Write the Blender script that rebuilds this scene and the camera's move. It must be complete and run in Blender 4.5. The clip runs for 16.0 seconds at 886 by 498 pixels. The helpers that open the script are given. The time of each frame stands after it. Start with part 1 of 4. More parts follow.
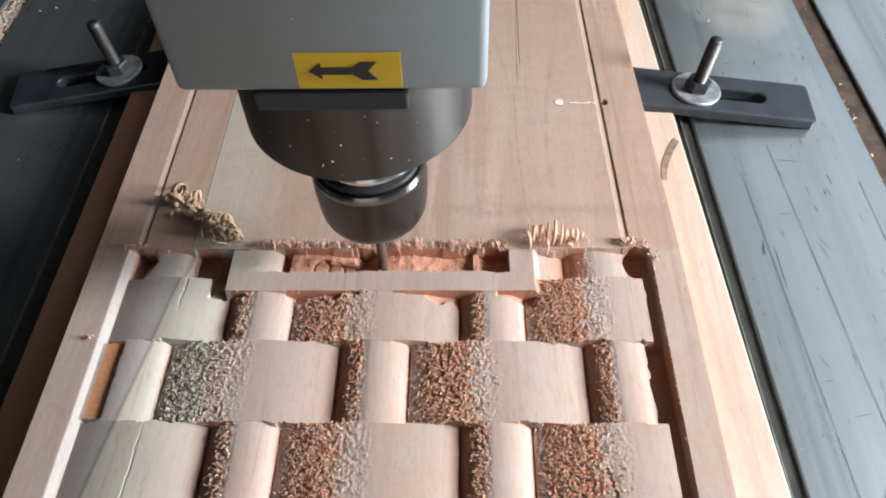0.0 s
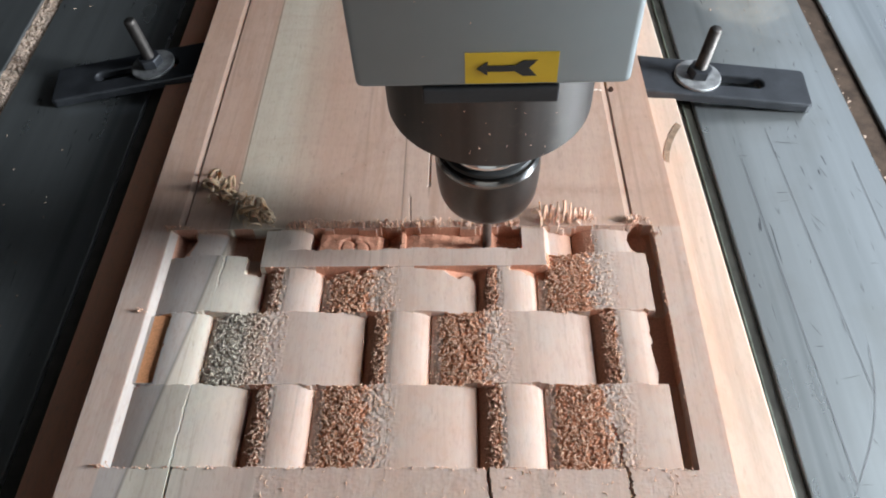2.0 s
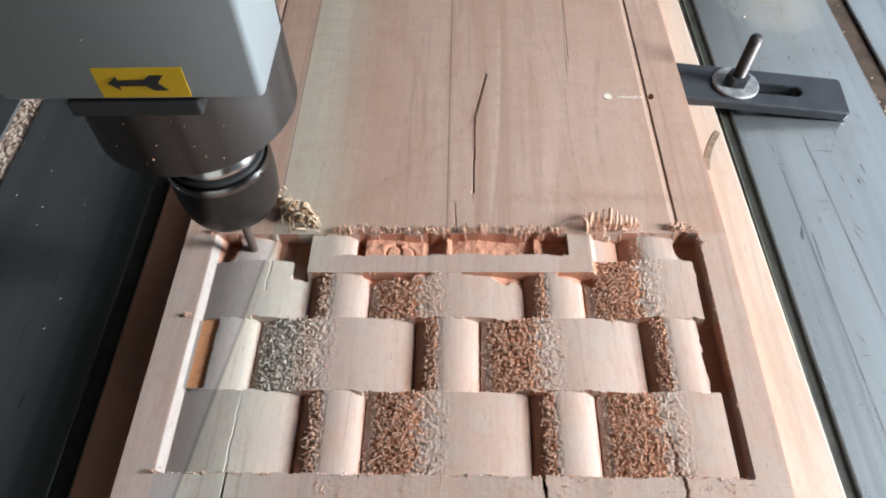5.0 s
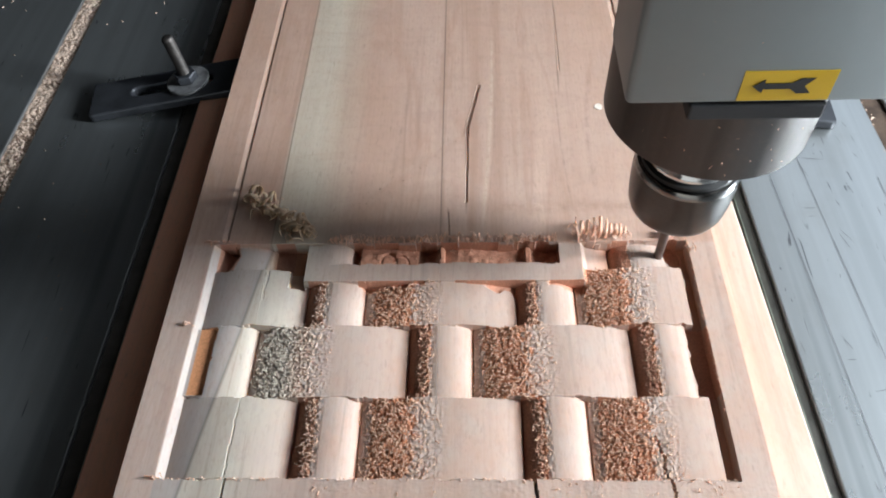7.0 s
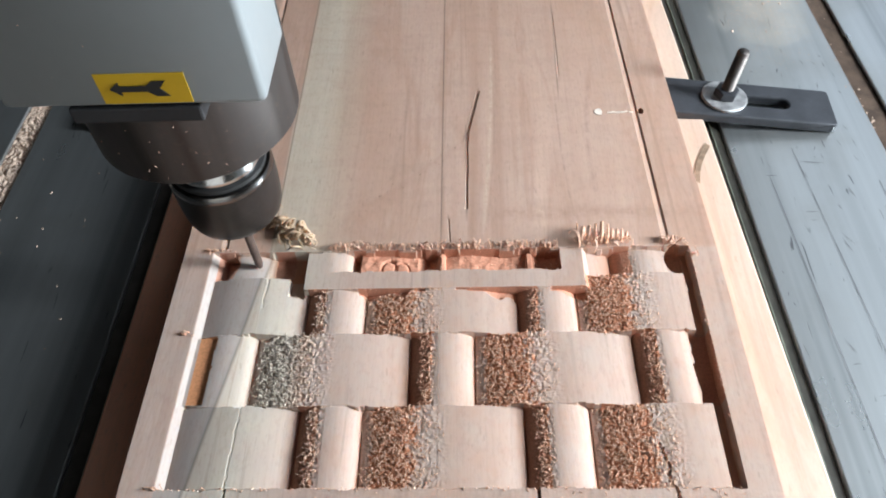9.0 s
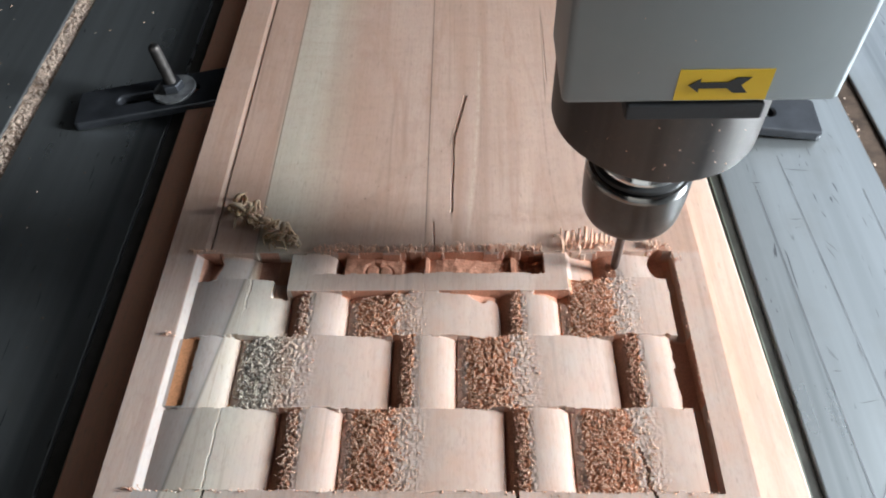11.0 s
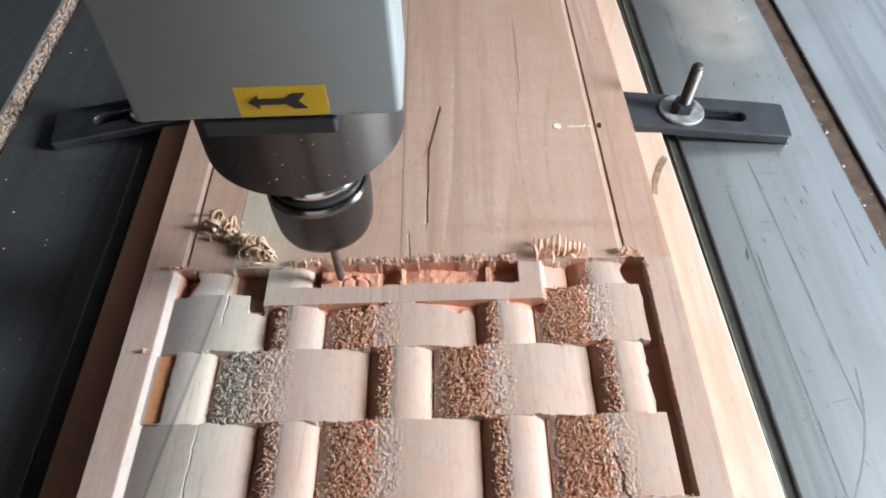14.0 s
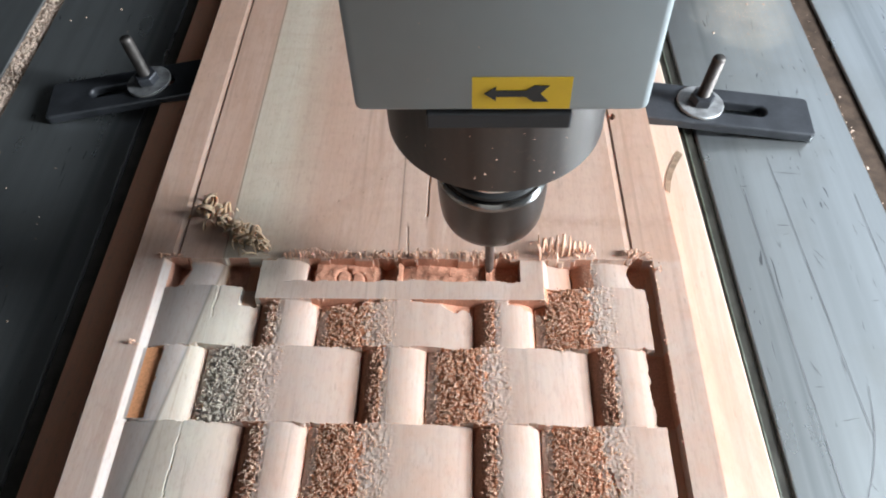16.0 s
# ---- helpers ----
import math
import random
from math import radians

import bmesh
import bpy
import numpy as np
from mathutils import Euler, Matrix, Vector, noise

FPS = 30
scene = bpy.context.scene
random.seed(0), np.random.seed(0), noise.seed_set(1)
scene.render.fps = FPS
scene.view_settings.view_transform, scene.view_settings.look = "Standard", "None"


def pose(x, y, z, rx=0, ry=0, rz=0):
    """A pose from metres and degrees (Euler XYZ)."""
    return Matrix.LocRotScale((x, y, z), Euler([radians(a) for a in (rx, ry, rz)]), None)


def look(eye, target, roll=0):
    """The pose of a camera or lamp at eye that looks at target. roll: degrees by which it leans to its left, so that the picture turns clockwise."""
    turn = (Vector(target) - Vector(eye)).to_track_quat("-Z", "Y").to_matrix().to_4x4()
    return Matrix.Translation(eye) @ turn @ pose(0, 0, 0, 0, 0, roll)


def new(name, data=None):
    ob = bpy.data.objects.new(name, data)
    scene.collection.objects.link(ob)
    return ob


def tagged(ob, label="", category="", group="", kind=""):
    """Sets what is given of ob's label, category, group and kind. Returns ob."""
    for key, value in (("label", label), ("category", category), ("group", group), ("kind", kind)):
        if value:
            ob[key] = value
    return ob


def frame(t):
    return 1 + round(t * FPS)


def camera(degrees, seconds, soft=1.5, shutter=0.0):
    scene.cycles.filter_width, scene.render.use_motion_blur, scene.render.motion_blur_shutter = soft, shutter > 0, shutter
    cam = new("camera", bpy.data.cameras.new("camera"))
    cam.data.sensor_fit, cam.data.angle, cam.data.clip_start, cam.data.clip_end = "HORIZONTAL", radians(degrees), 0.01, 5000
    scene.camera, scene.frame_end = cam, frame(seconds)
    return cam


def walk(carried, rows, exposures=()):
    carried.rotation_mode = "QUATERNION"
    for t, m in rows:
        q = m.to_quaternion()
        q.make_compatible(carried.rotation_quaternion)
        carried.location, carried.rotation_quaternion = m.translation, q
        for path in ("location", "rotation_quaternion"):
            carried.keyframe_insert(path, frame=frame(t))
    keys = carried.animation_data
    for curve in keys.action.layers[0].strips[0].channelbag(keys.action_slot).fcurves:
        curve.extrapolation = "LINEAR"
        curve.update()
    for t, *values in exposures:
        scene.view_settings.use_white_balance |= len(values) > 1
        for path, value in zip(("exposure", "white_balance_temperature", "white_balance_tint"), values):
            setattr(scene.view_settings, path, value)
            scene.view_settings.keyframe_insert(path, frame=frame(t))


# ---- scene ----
cam = camera(61.5, 16.0, soft=1.9, shutter=0.0)
PATH = [
    (0, (0.0382, -0.2289, 0.2934), (0.0111, 0.3858, -0.4949), -2.06),
    (0.5, (0.0335, -0.2368, 0.3102), (-0.0022, 0.3741, -0.4808), -3.16),
    (1, (0.0318, -0.2443, 0.3176), (0.0090, 0.3501, -0.4863), -2.10),
    (1.5, (0.0308, -0.2476, 0.3184), (-0.0073, 0.3487, -0.4834), -3.45),
    (2, (0.0361, -0.2513, 0.3142), (-0.0069, 0.3502, -0.4836), -3.80),
    (2.5, (0.0580, -0.2519, 0.3172), (0.0193, 0.3695, -0.4653), -5.06),
    (3, (0.0339, -0.2522, 0.3112), (-0.0090, 0.3566, -0.4810), -4.88),
    (3.5, (0.0300, -0.2492, 0.3132), (-0.0155, 0.3676, -0.4726), -4.53),
    (6, (0.0000, -0.2511, 0.3176), (-0.0342, 0.3428, -0.4861), -2.41),
    (6.5, (0.0094, -0.2537, 0.3176), (-0.0352, 0.3462, -0.4812), -3.53),
    (7, (0.0141, -0.2534, 0.3245), (-0.0261, 0.3553, -0.4678), -3.49),
    (7.5, (0.0091, -0.2537, 0.3252), (-0.0336, 0.3582, -0.4646), -3.45),
    (8, (0.0136, -0.2562, 0.3239), (-0.0232, 0.3579, -0.4645), -3.53),
    (8.5, (0.0161, -0.2568, 0.3230), (-0.0237, 0.3640, -0.4599), -4.11),
    (9, (0.0136, -0.2520, 0.3225), (-0.0263, 0.3642, -0.4641), -3.89),
    (9.5, (0.0136, -0.2563, 0.3201), (-0.0252, 0.3551, -0.4703), -3.41),
    (10, (0.0172, -0.2532, 0.3224), (-0.0146, 0.3606, -0.4663), -2.64),
    (12.5, (0.0207, -0.2527, 0.3212), (-0.0142, 0.3751, -0.4564), -3.01),
    (13, (0.0212, -0.2491, 0.3242), (-0.0065, 0.3765, -0.4554), -3.10),
    (13.5, (0.0199, -0.2482, 0.3232), (-0.0135, 0.3723, -0.4603), -3.04),
    (14, (0.0281, -0.2541, 0.3252), (0.0083, 0.3763, -0.4508), -3.15),
    (14.5, (0.0222, -0.2388, 0.3150), (-0.0393, 0.3849, -0.4642), -4.72),
    (15, (0.0328, -0.2305, 0.3139), (-0.0262, 0.3892, -0.4688), -5.52),
    (15.5, (0.0350, -0.2350, 0.3185), (0.0127, 0.3817, -0.4684), -2.98),
    (16, (0.0355, -0.2319, 0.3223), (-0.0032, 0.3631, -0.4804), -2.70),
]
walk(cam, [(t, look(eye, target, roll)) for t, eye, target, roll in PATH],
     exposures=[(0, -0.11), (0.5, -0.06), (1, -0.14), (2, -0.22), (3, -0.11), (3.5, -0.09), (6, -0.18), (6.5, -0.02), (7, 0.02), (7.5, 0.05), (8, 0.06), (8.5, 0.02), (9.5, -0.06), (10, -0.10), (12.5, 0.02), (13, 0.0), (14, -0.05), (15, -0.02), (15.5, 0.05), (16, 0.03)])

# ---- light ----
world = bpy.data.worlds.new("world")
scene.world = world
world.use_nodes = True
wn = world.node_tree
sky = wn.nodes.new("ShaderNodeTexSky")
sky.sky_type = "NISHITA"
sky.sun_disc = False
sky.sun_elevation = radians(40)
sky.sun_rotation = radians(250)
wn.links.new(sky.outputs[0], wn.nodes["Background"].inputs[0])
wn.nodes["Background"].inputs[1].default_value = 0.13

WINDOW_Y, WINDOW_Z, WINDOW_X = (-0.22, 0.05), (0.17, 0.57), 0.95
BED_FILL_Y, BED_FILL_Z = (0.18, 2.0), (0.33, 1.75)
FRONT_FILL_X, FRONT_FILL_Z, FRONT_FILL_Y = (-0.9, 0.7), (-0.9, 0.8), -2.2


def opening_light(mid, facing, wide, high, watts, tint):
    """Sky light through the window, and added fill light in the unseen openings."""
    lamp = bpy.data.lights.new("opening_light", "AREA")
    lamp.shape, lamp.size, lamp.size_y = "RECTANGLE", wide - 0.04, high - 0.04
    lamp.energy, lamp.color = watts, tint
    new("opening_light", lamp).matrix_basis = look(mid, tuple(a + b for a, b in zip(mid, facing)))


# The second opening is added, unseen: it brightens the bed's reflection.
for (a, b), (c, d), watts, tint in ((WINDOW_Y, WINDOW_Z, 33.0, (0.895, 0.983, 1.065)), (BED_FILL_Y, BED_FILL_Z, 5.6, (0.95, 1.0, 1.02))):
    opening_light((WINDOW_X - 0.02, (a + b) / 2, (c + d) / 2), (-1, 0, 0), b - a, d - c, watts, tint)
# Unseen opening added behind the camera so fill light reaches the housing front.
(a, b), (c, d) = FRONT_FILL_X, FRONT_FILL_Z
opening_light(((a + b) / 2, FRONT_FILL_Y + 0.02, (c + d) / 2), (0, 1, 0), b - a, d - c, 7.5, (0.97, 1.0, 1.0))
scene.view_settings.exposure = 0.0


# ---- materials ----
class Nodes:
    """A small helper to wire one material."""

    def __init__(self, name, rough=0.5, metal=0.0, spec=0.5):
        self.mat = bpy.data.materials.new(name)
        self.mat.use_nodes = True
        self.tree = self.mat.node_tree
        self.bsdf = self.tree.nodes["Principled BSDF"]
        self.bsdf.inputs["Roughness"].default_value = rough
        self.bsdf.inputs["Metallic"].default_value = metal
        self.bsdf.inputs["Specular IOR Level"].default_value = spec
        self.coord = self.add("ShaderNodeTexCoord").outputs["Object"]

    def add(self, kind):
        return self.tree.nodes.new(kind)

    def put(self, socket, value):
        if isinstance(value, bpy.types.NodeSocket):
            self.tree.links.new(value, socket)
        else:
            socket.default_value = value

    def scaled(self, x, y, z, turn=0.0):
        m = self.add("ShaderNodeMapping")
        m.inputs["Scale"].default_value = (x, y, z)
        m.inputs["Rotation"].default_value = (0, 0, turn)
        self.put(m.inputs["Vector"], self.coord)
        return m.outputs[0]

    def noise(self, vector, scale, detail=4, rough=0.55, bend=0.0):
        n = self.add("ShaderNodeTexNoise")
        self.put(n.inputs["Vector"], vector)
        n.inputs["Scale"].default_value, n.inputs["Detail"].default_value = scale, detail
        n.inputs["Roughness"].default_value, n.inputs["Distortion"].default_value = rough, bend
        return n.outputs["Fac"]

    def ramp(self, fac, stops):
        r = self.add("ShaderNodeValToRGB")
        while len(r.color_ramp.elements) < len(stops):
            r.color_ramp.elements.new(0.5)
        for e, (at, c) in zip(r.color_ramp.elements, stops):
            e.position, e.color = at, (*c, 1) if isinstance(c, tuple) else (c, c, c, 1)
        self.put(r.inputs[0], fac)
        return r.outputs[0]

    def mix(self, fac, a, b, how="MIX"):
        m = self.add("ShaderNodeMix")
        m.data_type, m.blend_type = "RGBA", how
        for n, v in ((0, fac), (6, a), (7, b)):
            self.put(m.inputs[n], (*v, 1) if isinstance(v, tuple) else v)
        return m.outputs[2]

    def maths(self, how, a, b=0.0):
        m = self.add("ShaderNodeMath")
        m.operation = how
        self.put(m.inputs[0], a)
        self.put(m.inputs[1], b)
        return m.outputs[0]

    def colour(self, value):
        self.put(self.bsdf.inputs["Base Color"], (*value, 1) if isinstance(value, tuple) else value)

    def rough(self, value):
        self.put(self.bsdf.inputs["Roughness"], value)

    def across(self, xyz, x0, slope, curve, y0, width, ya, yb):
        """How near a point lies to a grain line x = x0 + slope (y - y0) + curve (y - y0)^2, from ya to yb."""
        dy = self.maths("SUBTRACT", xyz.outputs["Y"], y0)
        run = self.maths("ADD", self.maths("MULTIPLY", dy, slope), self.maths("MULTIPLY", self.maths("MULTIPLY", dy, dy), curve))
        off = self.maths("ABSOLUTE", self.maths("SUBTRACT", self.maths("SUBTRACT", xyz.outputs["X"], x0), run))
        near = self.ramp(self.maths("DIVIDE", off, width), [(0.0, 1.0), (1.0, 0.0)])
        mid, half = (ya + yb) / 2, (yb - ya) / 2
        ends = self.ramp(self.maths("DIVIDE", self.maths("ABSOLUTE", self.maths("SUBTRACT", xyz.outputs["Y"], mid)), half), [(0.7, 1.0), (1.0, 0.0)])
        return self.maths("MULTIPLY", near, ends)

    def bump(self, height, strength=0.3, distance=0.001):
        b = self.add("ShaderNodeBump")
        b.inputs["Strength"].default_value, b.inputs["Distance"].default_value = strength, distance
        self.put(b.inputs["Height"], height)
        self.put(self.bsdf.inputs["Normal"], b.outputs[0])


def wood_material(name, tone, streak, pale=False, shade_red=None):
    m = Nodes(name, 0.62, 0, 0.3)
    long = m.scaled(1, 0.05, 0.35)
    warp = m.noise(long, 30, 4, 0.55, 0.9)
    lines = m.noise(m.scaled(1, 0.03, 0.5), 75, 3, 0.5, 1.4)
    fine = m.noise(m.scaled(1, 0.03, 1), 800, 3, 0.6)
    broad = m.noise(m.scaled(1, 0.3, 1), 11, 3)
    pores = m.noise(m.scaled(1, 0.25, 1), 420, 2, 0.5)
    c = m.ramp(warp, [(0.28, streak), (0.46, tone), (0.6, tone), (0.78, tuple(min(1, v * 1.12) for v in tone))])
    c = m.mix(m.ramp(broad, [(0.36, 0.0), (0.66, 0.9)]), c, tuple(v * k for v, k in zip(tone, (0.87, 0.78, 0.71))))
    c = m.mix(m.ramp(lines, [(0.30, 0.5), (0.42, 0.0)]), c, tuple(v * 0.72 for v in streak))
    figure = m.noise(m.scaled(1, 0.14, 1, 0.06), 26, 4, 0.55, 1.6)
    c = m.mix(m.ramp(figure, [(0.50, 0.0), (0.56, 0.45), (0.60, 0.1), (0.68, 0.5)]), c, tuple(v * k for v, k in zip(tone, (0.80, 0.70, 0.63))))
    if pale:
        xyz = m.add("ShaderNodeSeparateXYZ")
        m.put(xyz.inputs[0], m.coord)
        near = m.maths("MULTIPLY", m.maths("MINIMUM", xyz.outputs["Y"], 0.0), -0.14)
        wobble = m.maths("MULTIPLY", m.maths("SUBTRACT", m.noise(m.scaled(1, 0.1, 1), 30, 2), 0.5), 0.006)
        d = m.maths("ADD", m.maths("ADD", m.maths("ADD", xyz.outputs["X"], 0.0985), near), wobble)
        at = m.maths("ADD", m.maths("MULTIPLY", d, 10.0), 0.5)
        band = m.ramp(at, [(0.485, 0.0), (0.51, 0.85), (0.68, 0.9), (0.8, 0.5), (0.97, 0.0)])
        c = m.mix(band, c, m.mix(m.ramp(warp, [(0.3, 0.0), (0.7, 1.0)]), (0.46, 0.41, 0.33), (0.62, 0.565, 0.47)))
        cut = m.ramp(m.maths("ADD", m.maths("MULTIPLY", xyz.outputs["Y"], 60.0), 0.5), [(0.3, 0.75), (0.5, 0.0)])
        left = m.ramp(at, [(0.49, 1.0), (0.5, 0.0)])
        # Redder with depth: the shade's red in the recesses is put into colour.
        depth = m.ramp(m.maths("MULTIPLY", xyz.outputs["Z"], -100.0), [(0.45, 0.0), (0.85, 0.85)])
        recess_shade = m.maths("MULTIPLY", depth, m.ramp(m.noise(m.scaled(1, 0.4, 1), 60, 3), [(0.3, 0.55), (0.6, 1.0)]))
        inner = m.ramp(m.maths("MULTIPLY", m.maths("ADD", xyz.outputs["X"], 0.14), 50.0), [(0.46, 0.0), (0.49, 1.0)])
        carved = m.ramp(m.maths("ADD", m.maths("MULTIPLY", xyz.outputs["Y"], 60.0), 0.5), [(0.42, 1.0), (0.5, 0.0)])
        slant = m.noise(m.scaled(1, 0.05, 1, 0.3), 110, 4, 0.6, 1.2)
        mottle = m.noise(m.coord, 55, 5, 0.65)
        c = m.mix(m.maths("MULTIPLY", carved, m.ramp(mottle, [(0.35, 0.0), (0.7, 0.6)])), c, (0.49, 0.40, 0.345))
        c = m.mix(m.maths("MULTIPLY", carved, m.ramp(slant, [(0.30, 0.55), (0.42, 0.0)])), c, (0.34, 0.255, 0.205))
        glue = m.ramp(at, [(0.478, 0.0), (0.496, 1.0), (0.512, 0.0)])
        c = m.mix(m.maths("MULTIPLY", carved, glue), c, (0.20, 0.175, 0.15))
        c = m.mix(m.maths("MULTIPLY", m.maths("MULTIPLY", cut, left), inner), c, m.mix(warp, (0.33, 0.29, 0.27), (0.50, 0.45, 0.41)))
    if pale:
        c = m.mix(m.ramp(m.maths("ADD", m.maths("MULTIPLY", xyz.outputs["Y"], 60.0), 0.5), [(0.42, 0.0), (0.6, 0.65)]), c, m.mix(1.0, c, (0.96, 0.875, 0.805), "MULTIPLY"))
        # figure of the uncut field: a cross ripple, dark and pale grain lines, a worm-eaten streak and a faint stain
        field = m.ramp(m.maths("ADD", m.maths("MULTIPLY", xyz.outputs["Y"], 60.0), 0.5), [(0.5, 0.0), (0.62, 1.0)])
        ripple = m.noise(m.scaled(0.3, 1, 1, 0.1), 95, 4, 0.6, 0.8)
        c = m.mix(m.maths("MULTIPLY", field, m.ramp(ripple, [(0.45, 0.0), (0.72, 0.28)])), c, (0.40, 0.265, 0.20))
        patch = m.ramp(m.noise(m.coord, 170, 5, 0.7), [(0.36, 0.0), (0.66, 1.0)])
        for x0, slope, curve, y0, width, ya, yb, much, tone_at in (
                (0.0682, 0.0, 0.5, 0.1, 0.0010, 0.02, 0.14, 0.6, (0.29, 0.18, 0.135)),
                (0.0848, 0.0, 1.25, 0.065, 0.0022, 0.03, 0.15, 0.5, (0.33, 0.21, 0.16)),
                (-0.0335, 0.09, 0.0, 0.05, 0.0026, 0.02, 0.2, 0.45, (0.36, 0.235, 0.18)),
                (-0.0560, 0.05, 0.3, 0.09, 0.0018, 0.01, 0.2, 0.4, (0.38, 0.25, 0.19)),
                (0.0485, -0.02, 0.4, 0.08, 0.0016, 0.0, 0.22, 0.35, (0.38, 0.25, 0.19)),
                (0.0200, 0.10, -0.3, 0.02, 0.0017, 0.01, 0.2, 0.75, (0.66, 0.52, 0.41)),
                (0.0226, 0.10, -0.3, 0.02, 0.0007, 0.01, 0.2, 0.55, (0.33, 0.21, 0.15)),
                (-0.0022, 1.04, 0.0, 0.075, 0.0085, 0.026, 0.1, 0.4, (0.36, 0.20, 0.145)),
                (-0.0052, 1.04, 0.0, 0.075, 0.0060, 0.035, 0.095, 0.22, (0.64, 0.50, 0.40))):
            c = m.mix(m.maths("MULTIPLY", m.maths("MULTIPLY", m.across(xyz, x0, slope, curve, y0, width, ya, yb), patch), much), c, tone_at)
        # worm holes along the streak
        holes = m.ramp(m.noise(m.coord, 430, 2, 0.5), [(0.29, 1.0), (0.33, 0.0)])
        c = m.mix(m.maths("MULTIPLY", holes, m.across(xyz, -0.0032, 1.04, 0.0, 0.075, 0.011, 0.022, 0.098)), c, (0.17, 0.095, 0.065))
        # dark tone along the open glue lines and drying cracks
        for x0, slope, y0, width, ya, yb, much in (
                (-0.0040, 0.0, 0.0, 0.0006, -0.02, 0.30, 0.8), (-0.0985, 0.0, 0.0, 0.0006, -0.04, 0.5, 0.7),
                (0.0010, -0.05, 0.005, 0.0007, -0.002, 0.026, 0.8), (0.0105, 0.0, 0.06, 0.0008, 0.02, 0.103, 0.85),
                (0.0105, 0.2, 0.092, 0.0013, 0.083, 0.137, 0.9), (0.0725, 0.03, 0.18, 0.0007, 0.12, 0.235, 0.7)):
            c = m.mix(m.maths("MULTIPLY", m.across(xyz, x0, slope, 0.0, y0, width, ya, yb), much), c, (0.115, 0.065, 0.045))
        stain = m.ramp(m.maths("DIVIDE", m.maths("ABSOLUTE", m.maths("SUBTRACT", xyz.outputs["Y"], 0.0255)), 0.006), [(0.25, 1.0), (1.0, 0.0)])
        stain = m.maths("MULTIPLY", stain, m.ramp(m.maths("MULTIPLY", xyz.outputs["X"], 20.0), [(0.2, 0.0), (0.8, 0.5)]))
        c = m.mix(m.maths("MULTIPLY", stain, patch), c, (0.36, 0.215, 0.155))
        c = m.mix(recess_shade, c, m.mix(warp, (0.50, 0.185, 0.085), (0.66, 0.30, 0.165)))
    # Red of the base board's shaded left side, mixed into the colour by x.
    if shade_red:
        xyz = m.add("ShaderNodeSeparateXYZ")
        m.put(xyz.inputs[0], m.coord)
        c = m.mix(m.ramp(m.maths("ADD", m.maths("MULTIPLY", xyz.outputs["X"], 4.0), 0.5), [(0.3, 0.9), (0.75, 0.0)]), c, shade_red)
    c = m.mix(m.ramp(fine, [(0.3, 0.09), (0.55, 0.0)]), c, tuple(v * 0.55 for v in streak))
    grain = m.noise(m.scaled(1, 0.35, 1, 0.15), 520, 4, 0.7)
    c = m.mix(m.ramp(grain, [(0.3, 0.25), (0.5, 0.0)]), c, tuple(v * 0.7 for v in streak))
    c = m.mix(m.ramp(pores, [(0.25, 0.25), (0.32, 0.0)]), c, tuple(v * 0.5 for v in streak))
    m.colour(c)
    m.rough(m.ramp(fine, [(0.3, 0.75), (0.7, 0.58)]))
    m.bump(m.mix(0.6, m.mix(0.4, fine, pores), grain), 0.24, 0.0004)
    m.bsdf.subsurface_method = "BURLEY"
    m.bsdf.inputs["Subsurface Weight"].default_value = 0.15
    m.bsdf.inputs["Subsurface Radius"].default_value = (1.0, 0.35, 0.15)
    m.bsdf.inputs["Subsurface Scale"].default_value = 0.004
    return m.mat


def plain(name, tone, rough, metal=0.0, spec=0.5, vary=0.25, scale=60, bump=0.1, dist=0.0004):
    m = Nodes(name, rough, metal, spec)
    big, small = m.noise(m.coord, scale, 4), m.noise(m.coord, scale * 14, 3)
    c = m.mix(m.ramp(big, [(0.3, 0.0), (0.7, 1.0)]), tuple(v * (1 - vary) for v in tone), tuple(min(1, v * (1 + vary)) for v in tone))
    c = m.mix(m.ramp(small, [(0.35, vary), (0.6, 0.0)]), c, tuple(v * 0.6 for v in tone))
    m.colour(c)
    m.rough(m.ramp(big, [(0.3, max(0.03, rough - 0.08)), (0.7, min(1, rough + 0.1))]))
    m.bump(small, bump, dist)
    return m.mat


def torn_material(name, tone, grey, fibre=False):
    """Torn fibres: red in the heartwood, greyish in the pale plank."""
    m = Nodes(name, 0.8, 0, 0.2)
    xyz = m.add("ShaderNodeSeparateXYZ")
    m.put(xyz.inputs[0], m.coord)
    small = m.noise(m.coord, 900, 3)
    at = m.maths("ADD", m.maths("MULTIPLY", xyz.outputs["X"], 8.0), 1.0)
    c = m.mix(m.ramp(at, [(0.36, 1.0), (0.54, 0.0)]), tone, grey)
    c = m.mix(m.ramp(small, [(0.35, 0.5), (0.6, 0.0)]), c, tuple(v * 0.62 for v in tone))
    if fibre:
        each = m.add("ShaderNodeNewGeometry").outputs["Random Per Island"]
        dark = m.mix(m.ramp(at, [(0.36, 1.0), (0.54, 0.0)]), (0.44, 0.175, 0.095), (0.50, 0.43, 0.36))
        c = m.mix(m.ramp(each, [(0.0, 0.65), (0.6, 0.0)]), c, dark)
    m.colour(c)
    m.bump(small, 0.3, 0.0004)
    return m.mat


